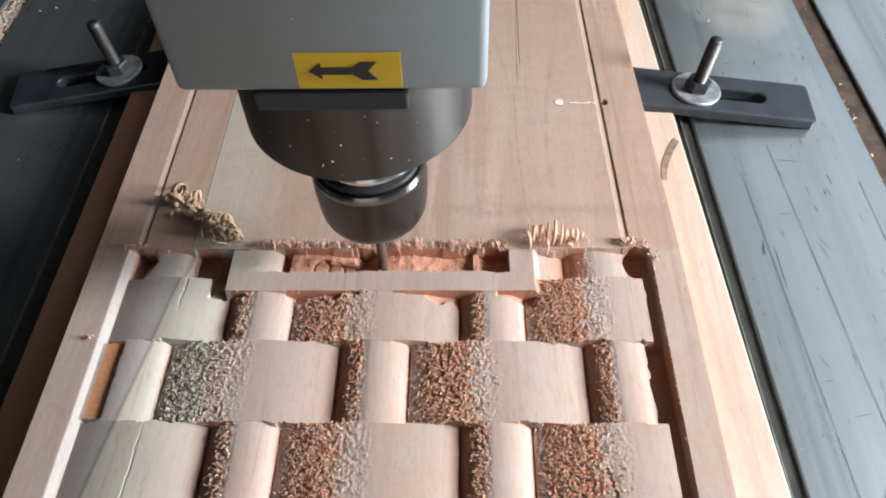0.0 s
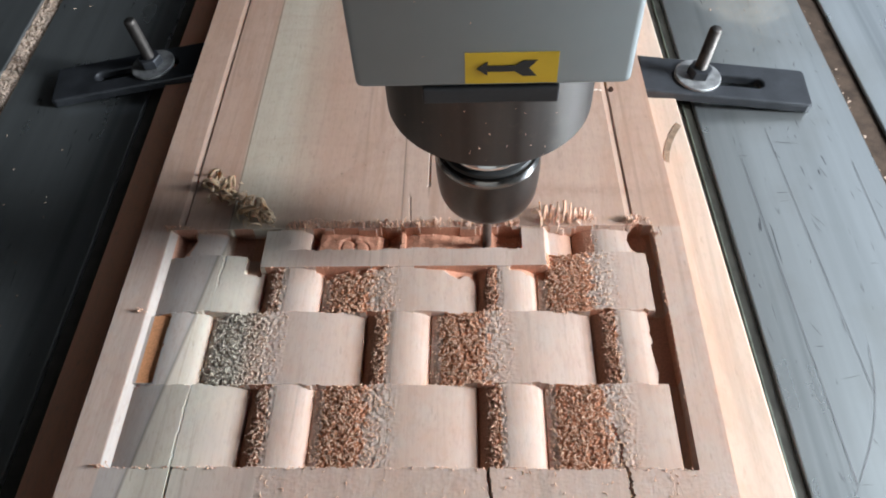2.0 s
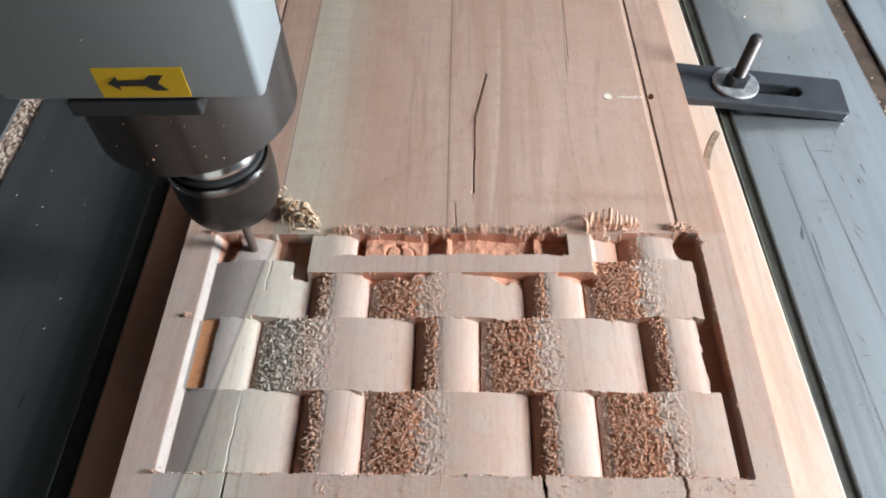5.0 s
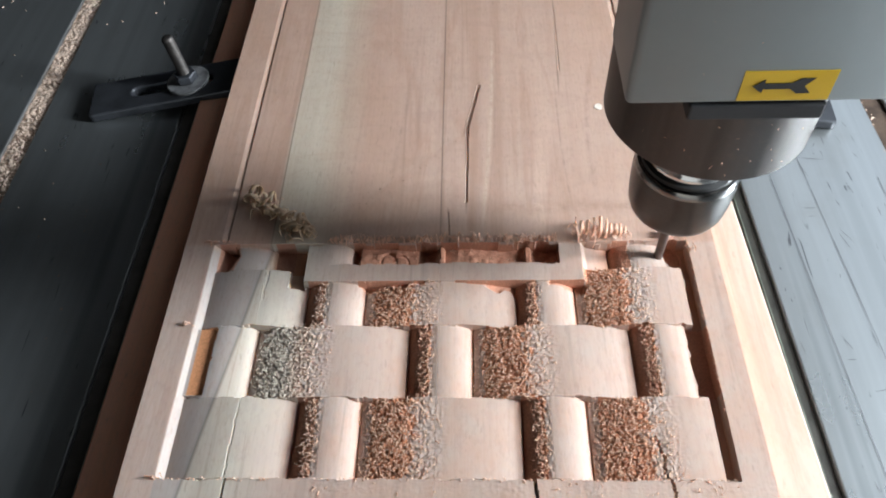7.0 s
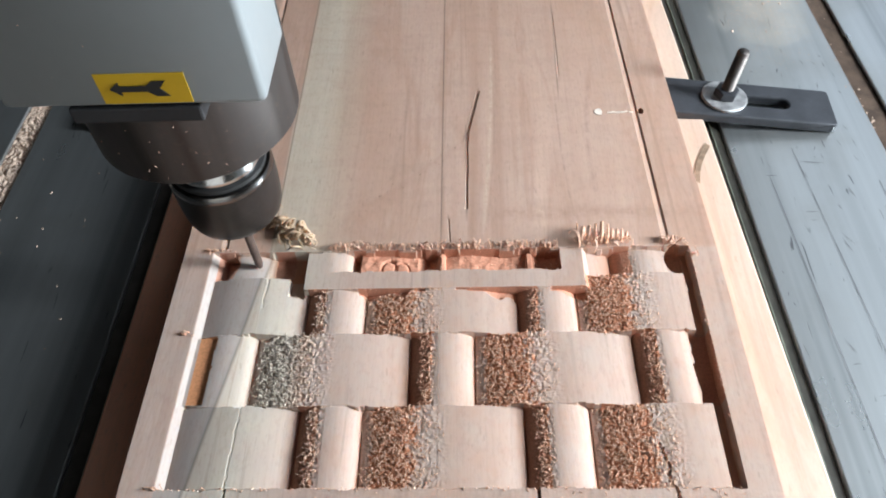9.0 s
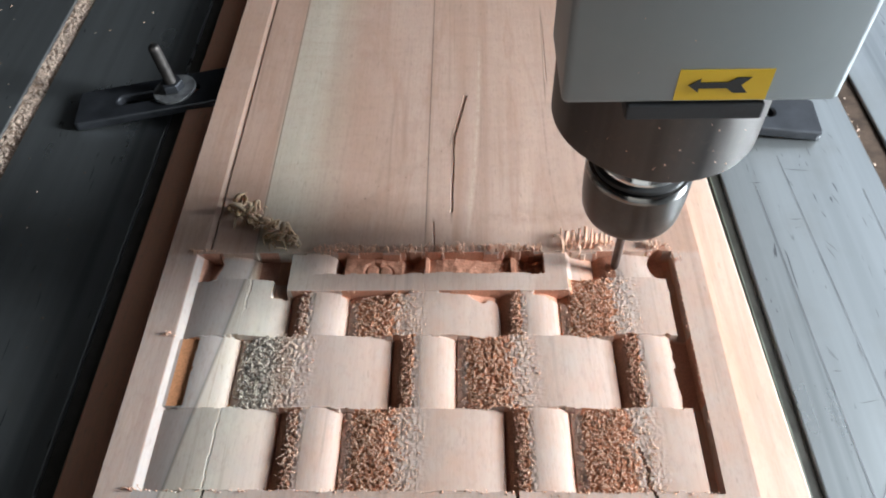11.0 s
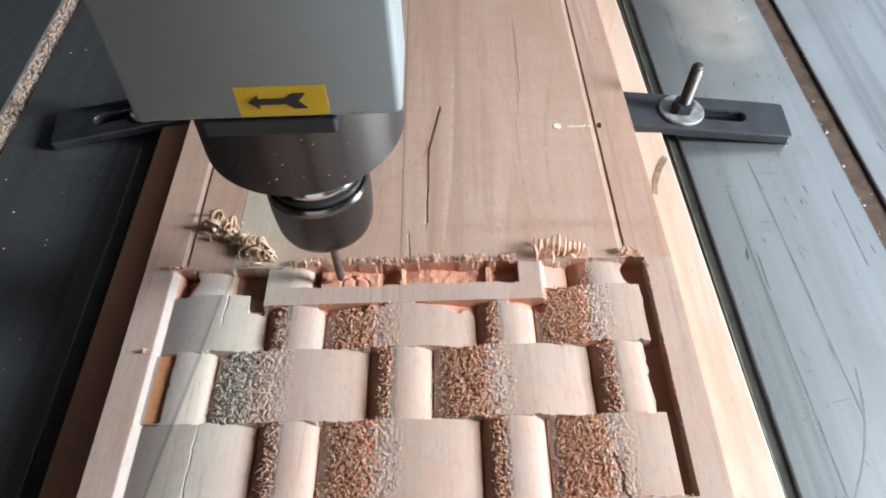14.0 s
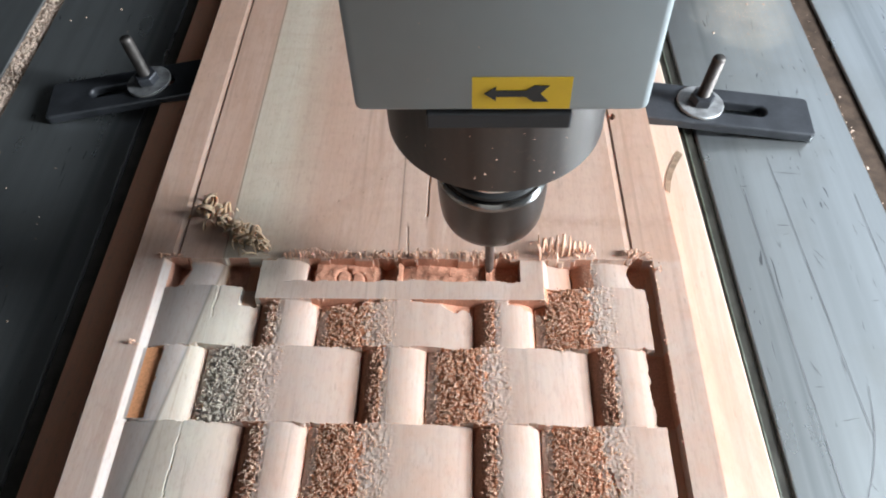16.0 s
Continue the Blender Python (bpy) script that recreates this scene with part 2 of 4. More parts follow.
def curl_material(name, tone, deep):
    """Thin wood shavings, each of its own tone."""
    m = Nodes(name, 0.62, 0, 0.3)
    each = m.add("ShaderNodeNewGeometry").outputs["Random Per Island"]
    grain = m.noise(m.coord, 1400, 3)
    c = m.mix(m.ramp(each, [(0.0, 0.0), (1.0, 0.75)]), tone, deep)
    c = m.mix(m.ramp(grain, [(0.35, 0.5), (0.6, 0.0)]), c, tuple(v * 0.65 for v in tone))
    m.colour(c)
    m.bump(grain, 0.3, 0.0003)
    m.bsdf.subsurface_method = "BURLEY"
    m.bsdf.inputs["Subsurface Weight"].default_value = 0.2
    m.bsdf.inputs["Subsurface Radius"].default_value = (1.0, 0.4, 0.2)
    m.bsdf.inputs["Subsurface Scale"].default_value = 0.001
    return m.mat


def nose_material():
    """Turned steel, filmed with dust; upright reflections are painted into its colour."""
    m = Nodes("turned_steel", 0.4, 1.0, 0.5)
    reflections = m.noise(m.scaled(1, 1, 0.02), 75, 3, 0.5)
    dust = m.noise(m.coord, 260, 4, 0.7)
    c = m.ramp(reflections, [(0.35, (0.066, 0.059, 0.056)), (0.6, (0.105, 0.095, 0.090))])
    c = m.mix(m.ramp(dust, [(0.55, 0.0), (0.75, 0.35)]), c, (0.16, 0.125, 0.10))
    m.colour(c)
    m.rough(m.ramp(reflections, [(0.3, 0.46), (0.7, 0.6)]))
    m.bump(dust, 0.06, 0.0003)
    return m.mat


def table_material():
    m = Nodes("extruded_aluminium_bed", 0.32, 0.85, 0.5)
    streak = m.noise(m.scaled(1, 0.03, 1), 55, 4, 0.6, 0.2)
    dirt = m.noise(m.coord, 16, 5)
    scratch = m.noise(m.scaled(1, 0.12, 1, 0.2), 150, 2, 0.5, 1.5)
    c = m.ramp(streak, [(0.3, (0.41, 0.435, 0.438)), (0.7, (0.53, 0.56, 0.562))])
    c = m.mix(m.ramp(dirt, [(0.52, 0.0), (0.8, 0.45)]), c, (0.34, 0.33, 0.30))
    c = m.mix(m.ramp(scratch, [(0.26, 0.75), (0.30, 0.0)]), c, (0.10, 0.10, 0.11))
    lanes = m.noise(m.scaled(1, 0.012, 1, -0.022), 42, 3, 0.55, 0.3)
    c = m.mix(m.ramp(lanes, [(0.34, 0.6), (0.42, 0.0)]), c, (0.27, 0.29, 0.30))
    nick = m.noise(m.scaled(1, 0.16, 1, -0.1), 260, 3, 0.6, 1.0)
    c = m.mix(m.ramp(nick, [(0.24, 0.7), (0.30, 0.0)]), c, (0.16, 0.17, 0.18))
    # a film of fine sawdust behind the clamp
    xyz = m.add("ShaderNodeSeparateXYZ")
    m.put(xyz.inputs[0], m.coord)
    dx = m.maths("DIVIDE", m.maths("SUBTRACT", xyz.outputs["X"], 0.237), 0.042)
    dy = m.maths("DIVIDE", m.maths("SUBTRACT", xyz.outputs["Y"], 0.275), 0.085)
    far = m.maths("ADD", m.maths("MULTIPLY", dx, dx), m.maths("MULTIPLY", dy, dy))
    film = m.ramp(m.maths("ADD", far, m.maths("MULTIPLY", m.maths("SUBTRACT", m.noise(m.coord, 55, 5, 0.7), 0.5), 2.2)), [(0.1, 0.55), (0.95, 0.0)])
    film = m.maths("MULTIPLY", film, m.ramp(m.noise(m.coord, 900, 3, 0.7), [(0.3, 0.45), (0.6, 1.0)]))
    c = m.mix(film, c, (0.45, 0.38, 0.29))
    m.put(m.bsdf.inputs["Metallic"], m.maths("SUBTRACT", 0.85, m.maths("MULTIPLY", film, 0.85)))
    m.colour(c)
    m.rough(m.mix(0.5, m.ramp(streak, [(0.3, 0.26), (0.7, 0.31)]), m.ramp(dirt, [(0.3, 0.25), (0.8, 0.40)])))
    m.bump(m.mix(0.5, streak, m.noise(m.coord, 700, 3)), 0.08, 0.0004)
    return m.mat


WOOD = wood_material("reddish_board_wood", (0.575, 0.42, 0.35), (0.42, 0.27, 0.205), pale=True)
PINE = wood_material("pale_base_wood", (0.66, 0.525, 0.43), (0.57, 0.43, 0.33), shade_red=(0.82, 0.40, 0.25))
TORN = torn_material("torn_red_fibres", (0.59, 0.25, 0.14), (0.55, 0.49, 0.42))
# Red cut wood; it also paints the red of shaded flanks and recesses.
RED_CUT_SHADE = torn_material("red_cut_and_shade", (0.62, 0.295, 0.19), (0.52, 0.27, 0.19))
ORANGE = torn_material("orange_heartwood", (0.66, 0.295, 0.14), (0.66, 0.295, 0.14))
CHIP = torn_material("wood_chip", (0.80, 0.52, 0.365), (0.72, 0.65, 0.54), fibre=True)
CURL = curl_material("fresh_shaving", (0.80, 0.51, 0.37), (0.66, 0.33, 0.205))
CURL_PALE = curl_material("pale_shaving", (0.63, 0.45, 0.30), (0.45, 0.305, 0.195))
FILLER = plain("pale_wood_filler", (0.82, 0.70, 0.60), 0.8, 0, 0.2, 0.15, 200)
LITTER = plain("loose_sawdust", (0.68, 0.515, 0.405), 0.8, 0, 0.2, 0.3, 200)
DUST = plain("sawdust", (0.50, 0.35, 0.26), 0.9, 0, 0.1, 0.4, 250, 0.5, 0.001)
BED = table_material()
SLOT = plain("dark_slot_metal", (0.05, 0.042, 0.036), 0.55, 0.2, 0.5, 0.4, 60)
SLOT_DUST = plain("slot_with_sawdust", (0.088, 0.060, 0.044), 0.85, 0, 0.2, 0.45, 90, 0.4, 0.001)
IRON = plain("blackened_iron", (0.05, 0.053, 0.06), 0.42, 0.35, 0.5, 0.3, 90, 0.2)
STUD = plain("dull_steel", (0.13, 0.118, 0.11), 0.52, 1.0, 0.5, 0.3, 150, 0.2)
STEEL = plain("galvanised_steel", (0.36, 0.36, 0.36), 0.5, 0.55, 0.5, 0.45, 150, 0.2)
PAINT = plain("grey_paint", (0.225, 0.246, 0.25), 0.42, 0, 0.5, 0.05, 12, 0.06)
NOSE = nose_material()
BRIGHT = plain("bright_steel", (0.62, 0.62, 0.61), 0.16, 1.0, 0.5, 0.08, 60, 0.04)
NUT = plain("dark_nut_steel", (0.07, 0.064, 0.06), 0.36, 0.85, 0.5, 0.2, 40, 0.06)
RIM = plain("polished_dark_steel", (0.2, 0.195, 0.19), 0.2, 1.0, 0.5, 0.1, 60, 0.04)
# Brown tone blends the spinning cutter into the wood behind.
SPUN = plain("brown_cutter_steel", (0.13, 0.09, 0.075), 0.5, 0.3, 0.5, 0.3, 200)
BLACK = plain("black_ink", (0.02, 0.02, 0.02), 0.5, 0, 0.4, 0.1)
YELLOW = plain("yellow_sticker_film", (0.66, 0.415, 0.013), 0.38, 0, 0.5, 0.05)
WALL = plain("workshop_wall", (0.04, 0.032, 0.028), 0.9, 0, 0.2, 0.15, 3)
CEILING = plain("workshop_ceiling", (0.035, 0.031, 0.028), 0.9, 0, 0.2, 0.15, 3)
CONCRETE = plain("concrete_floor", (0.12, 0.115, 0.11), 0.85, 0, 0.3, 0.25, 4)


# ---- mesh helpers ----
def part(name, bm, material, parent=None, label="", smooth=False):
    me = bpy.data.meshes.new(name)
    bm.to_mesh(me)
    bm.free()
    me.materials.append(material)
    if smooth:
        for f in me.polygons:
            f.use_smooth = True
    ob = new(name, me)
    ob.parent = parent
    if label:
        tagged(ob, label)
    return ob


def empty(name, m=None):
    ob = new(name)
    ob.empty_display_size = 0.02
    if m:
        ob.matrix_basis = m
    return ob


def box(x0, x1, y0, y1, z0, z1, bevel=0.0, segments=2):
    bm = bmesh.new()
    bmesh.ops.create_cube(bm, size=1)
    for v in bm.verts:
        v.co = Vector(((x0, x1)[v.co.x > 0], (y0, y1)[v.co.y > 0], (z0, z1)[v.co.z > 0]))
    if bevel:
        bmesh.ops.bevel(bm, geom=bm.edges[:], offset=bevel, segments=segments, affect="EDGES", profile=0.5)
    return bm


def prism(points, z0, z1, bevel=0.0):
    """An upright solid over a flat outline."""
    bm = bmesh.new()
    face = bm.faces.new([bm.verts.new((x, y, z0)) for x, y in points])
    up = bmesh.ops.extrude_face_region(bm, geom=[face])
    for v in up["geom"]:
        if isinstance(v, bmesh.types.BMVert):
            v.co.z = z1
    bmesh.ops.recalc_face_normals(bm, faces=bm.faces[:])
    if bevel:
        bmesh.ops.bevel(bm, geom=bm.edges[:], offset=bevel, segments=2, affect="EDGES", profile=0.5)
    return bm


def turned(profile, n=64):
    """A solid of revolution about z from (radius, height) pairs."""
    bm = bmesh.new()
    rings = []
    for r, z in profile:
        if r < 1e-6:
            rings.append([bm.verts.new((0, 0, z))])
        else:
            rings.append([bm.verts.new((r * math.cos(2 * math.pi * k / n), r * math.sin(2 * math.pi * k / n), z)) for k in range(n)])
    for a, b in zip(rings, rings[1:]):
        for k in range(n):
            quad = [a[k % len(a)], a[(k + 1) % len(a)], b[(k + 1) % len(b)], b[k % len(b)]]
            quad = list(dict.fromkeys(quad))
            if len(quad) > 2:
                bm.faces.new(quad)
    bmesh.ops.recalc_face_normals(bm, faces=bm.faces[:])
    return bm


def sharp(ob, degrees=35):
    """Smooth faces with crisp edges."""
    me = ob.data
    bm = bmesh.new()
    bm.from_mesh(me)
    for f in bm.faces:
        f.smooth = True
    for e in bm.edges:
        e.smooth = e.calc_face_angle(0) < radians(degrees)
    bm.to_mesh(me)
    bm.free()
    return ob


# ---- workshop and machine bed ----
BED_Z, BASE_Z = -0.027, -0.018


def right_lean(x, y):
    """The bed's strips beside the board run slightly askew to it."""
    return x - 0.022 * y


def workshop():
    # Unseen dark room added round the machine to hold back stray light.
    x0, x1, y0, y1, z0, z1 = -3.6, WINDOW_X, -2.2, 3.6, -0.9, 2.1
    tagged(part("floor", box(x0 - 0.2, x1 + 0.2, y0 - 0.2, y1 + 0.2, z0 - 0.1, z0), CONCRETE), "grey concrete workshop floor under the machine", "floor", kind="structure")
    tagged(part("ceiling", box(x0 - 0.2, x1 + 0.2, y0 - 0.2, y1 + 0.2, z1, z1 + 0.1), CEILING), "dim grey workshop ceiling above the machine", "ceiling", kind="structure")
    for name, dims in (("wall_west", (x0 - 0.2, x0, y0, y1)), ("wall_north", (x0 - 0.2, x1 + 0.2, y1, y1 + 0.2))):
        tagged(part(name, box(*dims, z0, z1), WALL), "dim grey plastered workshop wall", "wall", kind="structure")
    (a, b), (c, d) = WINDOW_Y, WINDOW_Z
    east = empty("wall_east")
    tagged(east, "grey plastered workshop wall with a window and an added fill opening", "wall", kind="structure")
    south = empty("wall_south")
    tagged(south, "dim grey plastered workshop wall with an added opening for fill light", "wall", kind="structure")
    (e, f), (g, h) = FRONT_FILL_X, FRONT_FILL_Z
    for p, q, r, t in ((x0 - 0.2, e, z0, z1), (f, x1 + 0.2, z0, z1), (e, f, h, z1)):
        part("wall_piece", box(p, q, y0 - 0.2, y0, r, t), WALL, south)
    (e, f), (g, h) = BED_FILL_Y, BED_FILL_Z
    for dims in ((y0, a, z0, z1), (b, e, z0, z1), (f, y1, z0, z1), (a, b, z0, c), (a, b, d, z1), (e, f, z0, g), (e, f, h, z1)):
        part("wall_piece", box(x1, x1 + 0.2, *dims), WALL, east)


workshop()


def bed():
    """Bed panels with open T-slots between them."""
    y0, y1 = -0.45, 1.0
    table = empty("machine_bed")
    tagged(table, "grey machine bed of flat panels with dusty T-slots", "machine bed", kind="structure")
    part("bed_base", box(-0.62, 0.62, y0, y1, -0.075, -0.058), SLOT, table)
    spans = [(-0.62, -0.3065), (-0.290, -0.1905), (-0.181, 0.1705), (0.1836, 0.2825), (0.2975, 0.62)]
    for a, b in spans:
        lean = right_lean if a > 0.1 else (lambda x, y: x)
        lean_b = right_lean if b > 0.1 else (lambda x, y: x)
        part("bed_panel", prism([(lean(a, y0), y0), (lean_b(b, y0), y0), (lean_b(b, y1), y1), (lean(a, y1), y1)], -0.058, BED_Z, 0.0008), BED, table)
    part("slot_fill", prism([(-0.307, y0), (-0.2895, y0), (-0.2895, y1), (-0.307, y1)], -0.0582, -0.0293), DUST, table, "pale sawdust and chips packed in the slot")
    part("slot_fill", prism([(right_lean(0.282, y0), y0), (right_lean(0.298, y0), y0), (right_lean(0.298, y1), y1), (right_lean(0.282, y1), y1)], -0.0582, -0.0292), SLOT_DUST, table, "brown dust lying in the slot")
    part("slot_lip", prism([(right_lean(0.1708, y0), y0), (right_lean(0.1832, y0), y0), (right_lean(0.1832, y1), y1), (right_lean(0.1708, y1), y1)], -0.0581, -0.0288, 0.0006), plain("grimy_slot_lip", (0.055, 0.052, 0.042), 0.5, 0.3, 0.5, 0.3, 80), table, "grimy grey lip inside the slot")
    # Grey strip added in the left slot to lighten its black shade.
    part("slot_fill", prism([(-0.1903, y0), (-0.1812, y0), (-0.1812, y1), (-0.1903, y1)], -0.0581, -0.0292), plain("slot_lightening_grey", (0.09, 0.08, 0.07), 0.7, 0, 0.3, 0.3, 80), table, "dark grey strip added to lighten the slot")
    part("slot_ridge", prism([(right_lean(0.1765, y0), y0), (right_lean(0.1776, y0), y0), (right_lean(0.1776, y1), y1), (right_lean(0.1765, y1), y1)], -0.0288, -0.0279, 0.0002), plain("worn_slot_ridge", (0.13, 0.145, 0.115), 0.45, 0.4, 0.5, 0.4, 120), table, "worn greenish ridge along the slot")
    rng = random.Random(21)
    verts, faces = [], []
    for k in range(80):
        x, y = rng.uniform(0.188, 0.275), rng.uniform(-0.2, 0.2)
        a = rng.gauss(1.75, 0.2) if k % 5 else rng.gauss(0.05, 0.1)
        l, w, n = rng.uniform(0.0012, 0.006) * (1.6 if k % 9 == 0 else 1), rng.uniform(0.00012, 0.00034), len(verts)
        c, d = math.cos(a), math.sin(a)
        verts += [(x + u * l * c - v * w * d, y + u * l * d + v * w * c, BED_Z + 0.0003) for u, v in ((-1, 0), (-0.3, -1), (1, 0), (0.2, 1))]
        faces.append((n, n + 1, n + 2, n + 3))
    # long wear lines along the bed and one sweeping scratch
    for x0, x1, ya, yb, bow in ((0.2215, 0.2305, 0.10, -0.085, 0.0), (0.2015, 0.2085, 0.07, -0.13, 0.0), (0.267, 0.2675, 0.07, 0.01, 0.0), (0.236, 0.206, -0.058, -0.135, 0.006)):
        for k in range(14):
            f, g, n = k / 14, (k + 1) / 14, len(verts)
            (ax, ay), (bx, by) = ((x0 + (x1 - x0) * h + bow * math.sin(math.pi * h), ya + (yb - ya) * h) for h in (f, g))
            w = rng.uniform(0.00012, 0.00026)
            verts += [(ax - w, ay, BED_Z + 0.0003), (ax + w, ay, BED_Z + 0.0003), (bx + w, by, BED_Z + 0.0003), (bx - w, by, BED_Z + 0.0003)]
            faces.append((n, n + 3, n + 2, n + 1))
    me = bpy.data.meshes.new("scratch")
    me.from_pydata(verts, [], faces)
    me.materials.append(plain("grey_scratch", (0.2, 0.2, 0.21), 0.5, 0.4))
    marks = new("scratch", me)
    marks.parent = table
    tagged(marks, "short dark scratches in the aluminium", kind="stuff")
    legs = empty("machine_stand")
    tagged(legs, "dark steel stand carrying the machine bed", "stand")
    for x in (-0.5, 0.5):
        for y in (-0.3, 0.85):
            part("leg", box(x - 0.04, x + 0.04, y - 0.04, y + 0.04, -0.9, -0.075, 0.003), IRON, legs)


bed()


# ---- base board and carved board ----
def base_board():
    y0, y1 = -0.30, 0.90
    bm = prism([(-0.1757, y0), (0.1712 - 0.034 * y0, y0), (0.1712 - 0.034 * y1, y1), (-0.1757, y1)], BED_Z, BASE_Z, 0.0012)
    ob = part("base_board", bm, PINE)
    tagged(ob, "pale softwood backing board clamped on the machine bed", "board")
    mark = bmesh.new()
    arc = [(0.152 + 0.0125 * k / 8 , 0.064 + 0.032 * (k / 8) ** 0.62) for k in range(9)]
    vs = [(mark.verts.new((x - 0.0012, y + 0.001, BASE_Z + 0.0004)), mark.verts.new((x + 0.0014, y - 0.002, BASE_Z + 0.0004))) for x, y in arc]
    for (a, b), (c, d) in zip(vs, vs[1:]):
        mark.faces.new((a, b, d, c))
    part("saw_mark", mark, plain("stained_cut", (0.28, 0.2, 0.14), 0.8, 0, 0.2, 0.4, 200), ob, "brown curved saw mark")


base_board()

ROWS_Y = (-0.133, -0.0925, -0.0525, -0.0165, 0.0)
# cells of each carved row: left edge, right edge, broad strap or narrow post
STRAP, POST = 1, 2
WEAVE = (
    ((-0.135, -0.0715, STRAP), (-0.0715, -0.040, POST), (-0.040, 0.0365, STRAP), (0.0365, 0.068, POST), (0.068, 0.1465, STRAP)),
    ((-0.130, -0.097, POST), (-0.097, -0.019, STRAP), (-0.019, 0.014, POST), (0.014, 0.093, STRAP), (0.093, 0.1245, POST), (0.1245, 0.20, STRAP)),
    ((-0.135, -0.075, STRAP), (-0.075, -0.043, POST), (-0.043, 0.0365, STRAP), (0.0365, 0.068, POST), (0.068, 0.1465, STRAP)),
    ((-0.1315, -0.0945, POST), (-0.0945, -0.019, STRAP), (-0.019, 0.014, POST), (0.014, 0.088, STRAP), (0.088, 0.1245, POST), (0.1245, 0.20, STRAP)),
)
PLAQUE = (-0.077, 0.073, -0.0255, 0.0)
POCKET = (-0.066, 0.0605, -0.0135, 0.0)
LEFT, RIGHT = -0.1305, 0.1305
SEAMS = (-0.147, -0.0985, -0.004, 0.0405, 0.1025, 0.1455)
FAR = 0.85


def soft_noise(shape, passes, rng):
    a = rng.standard_normal(shape)
    for _ in range(passes):
        a = (a + np.roll(a, 1, 0) + np.roll(a, -1, 0) + np.roll(a, 1, 1) + np.roll(a, -1, 1)) / 5
    return a / a.std()


def relief(xs, ys, rng):
    """Heights over a grid, and how torn the cut is there (0 to 1)."""
    x, y = np.meshgrid(xs, ys)
    z, torn, reddened = np.zeros_like(x), np.zeros_like(x), np.zeros(x.shape, dtype=bool)
    wob = 0.0003 * soft_noise(x.shape, 30, rng)
    for n, cells in enumerate(WEAVE):
        row = (y > ROWS_Y[n] + wob) & (y <= ROWS_Y[n + 1] + wob) & (x > LEFT) & (x < RIGHT)
        along = np.clip((y - ROWS_Y[n]) / (ROWS_Y[n + 1] - ROWS_Y[n]), 0, 1)
        for a, b, kind in cells:
            cell = row & (x >= a) & (x < b)
            u = np.clip((x - (a + b) / 2) / ((b - a) / 2), -1, 1)
            if kind == STRAP:
                h = -0.0006 - 0.0056 * np.abs(u) ** 2.1
                t = np.clip((0.1 - u) / 0.6, 0, 1) * np.clip((u + 1.0) / 0.16, 0.35, 1) * (a > -0.12)
            else:
                h = -0.0008 - 0.0092 * (1 - np.sqrt(1 - 0.97 * u * u))
                t = np.clip((-0.12 - u) / 0.3, 0, 1) * np.clip((u + 0.78) / 0.2, 0, 1) * (a > -0.1)
            z[cell], torn[cell] = h[cell], t[cell]
            # The posts' shaded left flanks take the redder wood colour.
            reddened |= cell & (kind == POST) & (u + 90 * wob < -0.42) & (a > -0.1)
    # trench beside the plaque
    hollow = (x > -0.0958 + wob) & (x < -0.077) & (y > ROWS_Y[3] + wob) & (y <= 0 + wob)
    z[hollow], torn[hollow] = -0.0068 + 0.9 * wob[hollow], 0
    reddened |= hollow
    gap = (x > LEFT) & (x < -0.1175 + 3 * wob) & (y > ROWS_Y[3] + wob) & (y <= 0 + wob)
    z[gap] = -0.0078
    reddened |= (x > LEFT + 0.003) & (x < -0.1165 + 2 * wob) & (y > ROWS_Y[3]) & (y <= 0)
    notch = (x > -0.0855 + wob) & (x < -0.077) & (y > -0.0275 + wob) & (y <= 0 + wob)
    z[notch], torn[notch], reddened[notch] = -0.0068, 0, False
    # narrow trench along the right rim and the left wall
    rim = (x > 0.1252 + 0.5 * wob) & (x < RIGHT) & (y > ROWS_Y[0]) & (y < 0)
    z[rim], torn[rim] = np.minimum(z[rim], -0.0075), 0
    # deeper cuts where posts end at the rims
    deep = (x > 0.1212 + wob) & (x < RIGHT) & (y > ROWS_Y[1] + 0.002) & (y < ROWS_Y[2] - 0.001)
    deep |= ((x - 0.1226) / 0.0053) ** 2 + ((y + 0.0062) / 0.0074) ** 2 < 1
    z[deep], torn[deep] = -0.0088, 0
    reddened |= deep
    deep = (x > LEFT) & (x < -0.1182 + 0.4 * wob) & (y > ROWS_Y[1] + 0.001) & (y < ROWS_Y[2] - 0.001)
    z[deep], torn[deep] = -0.0026, 0
    reddened |= deep & (x > -0.1268)
    # flat plaque with the pocket now being cut
    a, b, c, d = PLAQUE
    c0 = c
    flat = (x > a) & (x < b) & (y > c) & (y <= d + wob)
    z[flat], torn[flat], reddened[flat] = -0.0004, 0, False
    a, b, c, d = POCKET
    pocket = (x > a) & (x < b) & (y > c + wob) & (y <= d + wob)
    deep = -0.0068 + 0.0007 * np.sin(x * 160) + 0.0006 * np.sin(x * 61 + 1)
    # the strap under the plaque falls away from a sharp left edge; a ridge stands at the glue line
    deep = np.where((x > -0.0480) & (x < -0.0165), -0.0040 - 0.0030 * np.clip((x + 0.048) / 0.031, 0, 1) ** 1.6, deep)
    for px, py in ((-0.0325, -0.0085), (-0.0255, -0.0095)):
        ring = np.hypot(x - px, (y - py) * 0.8)
        deep = deep - 0.0011 * np.exp(-(((ring - 0.0040) / 0.0006) ** 2))
    deep = np.where(np.abs(x + 0.0035) < 0.0022, -0.0038 - 0.6 * np.abs(x + 0.0035), deep)
    deep = np.where(np.abs(x - 0.0445) < 0.0013, -0.0048, deep)
    into = np.clip((x - a) / 0.0135, 0, 1)
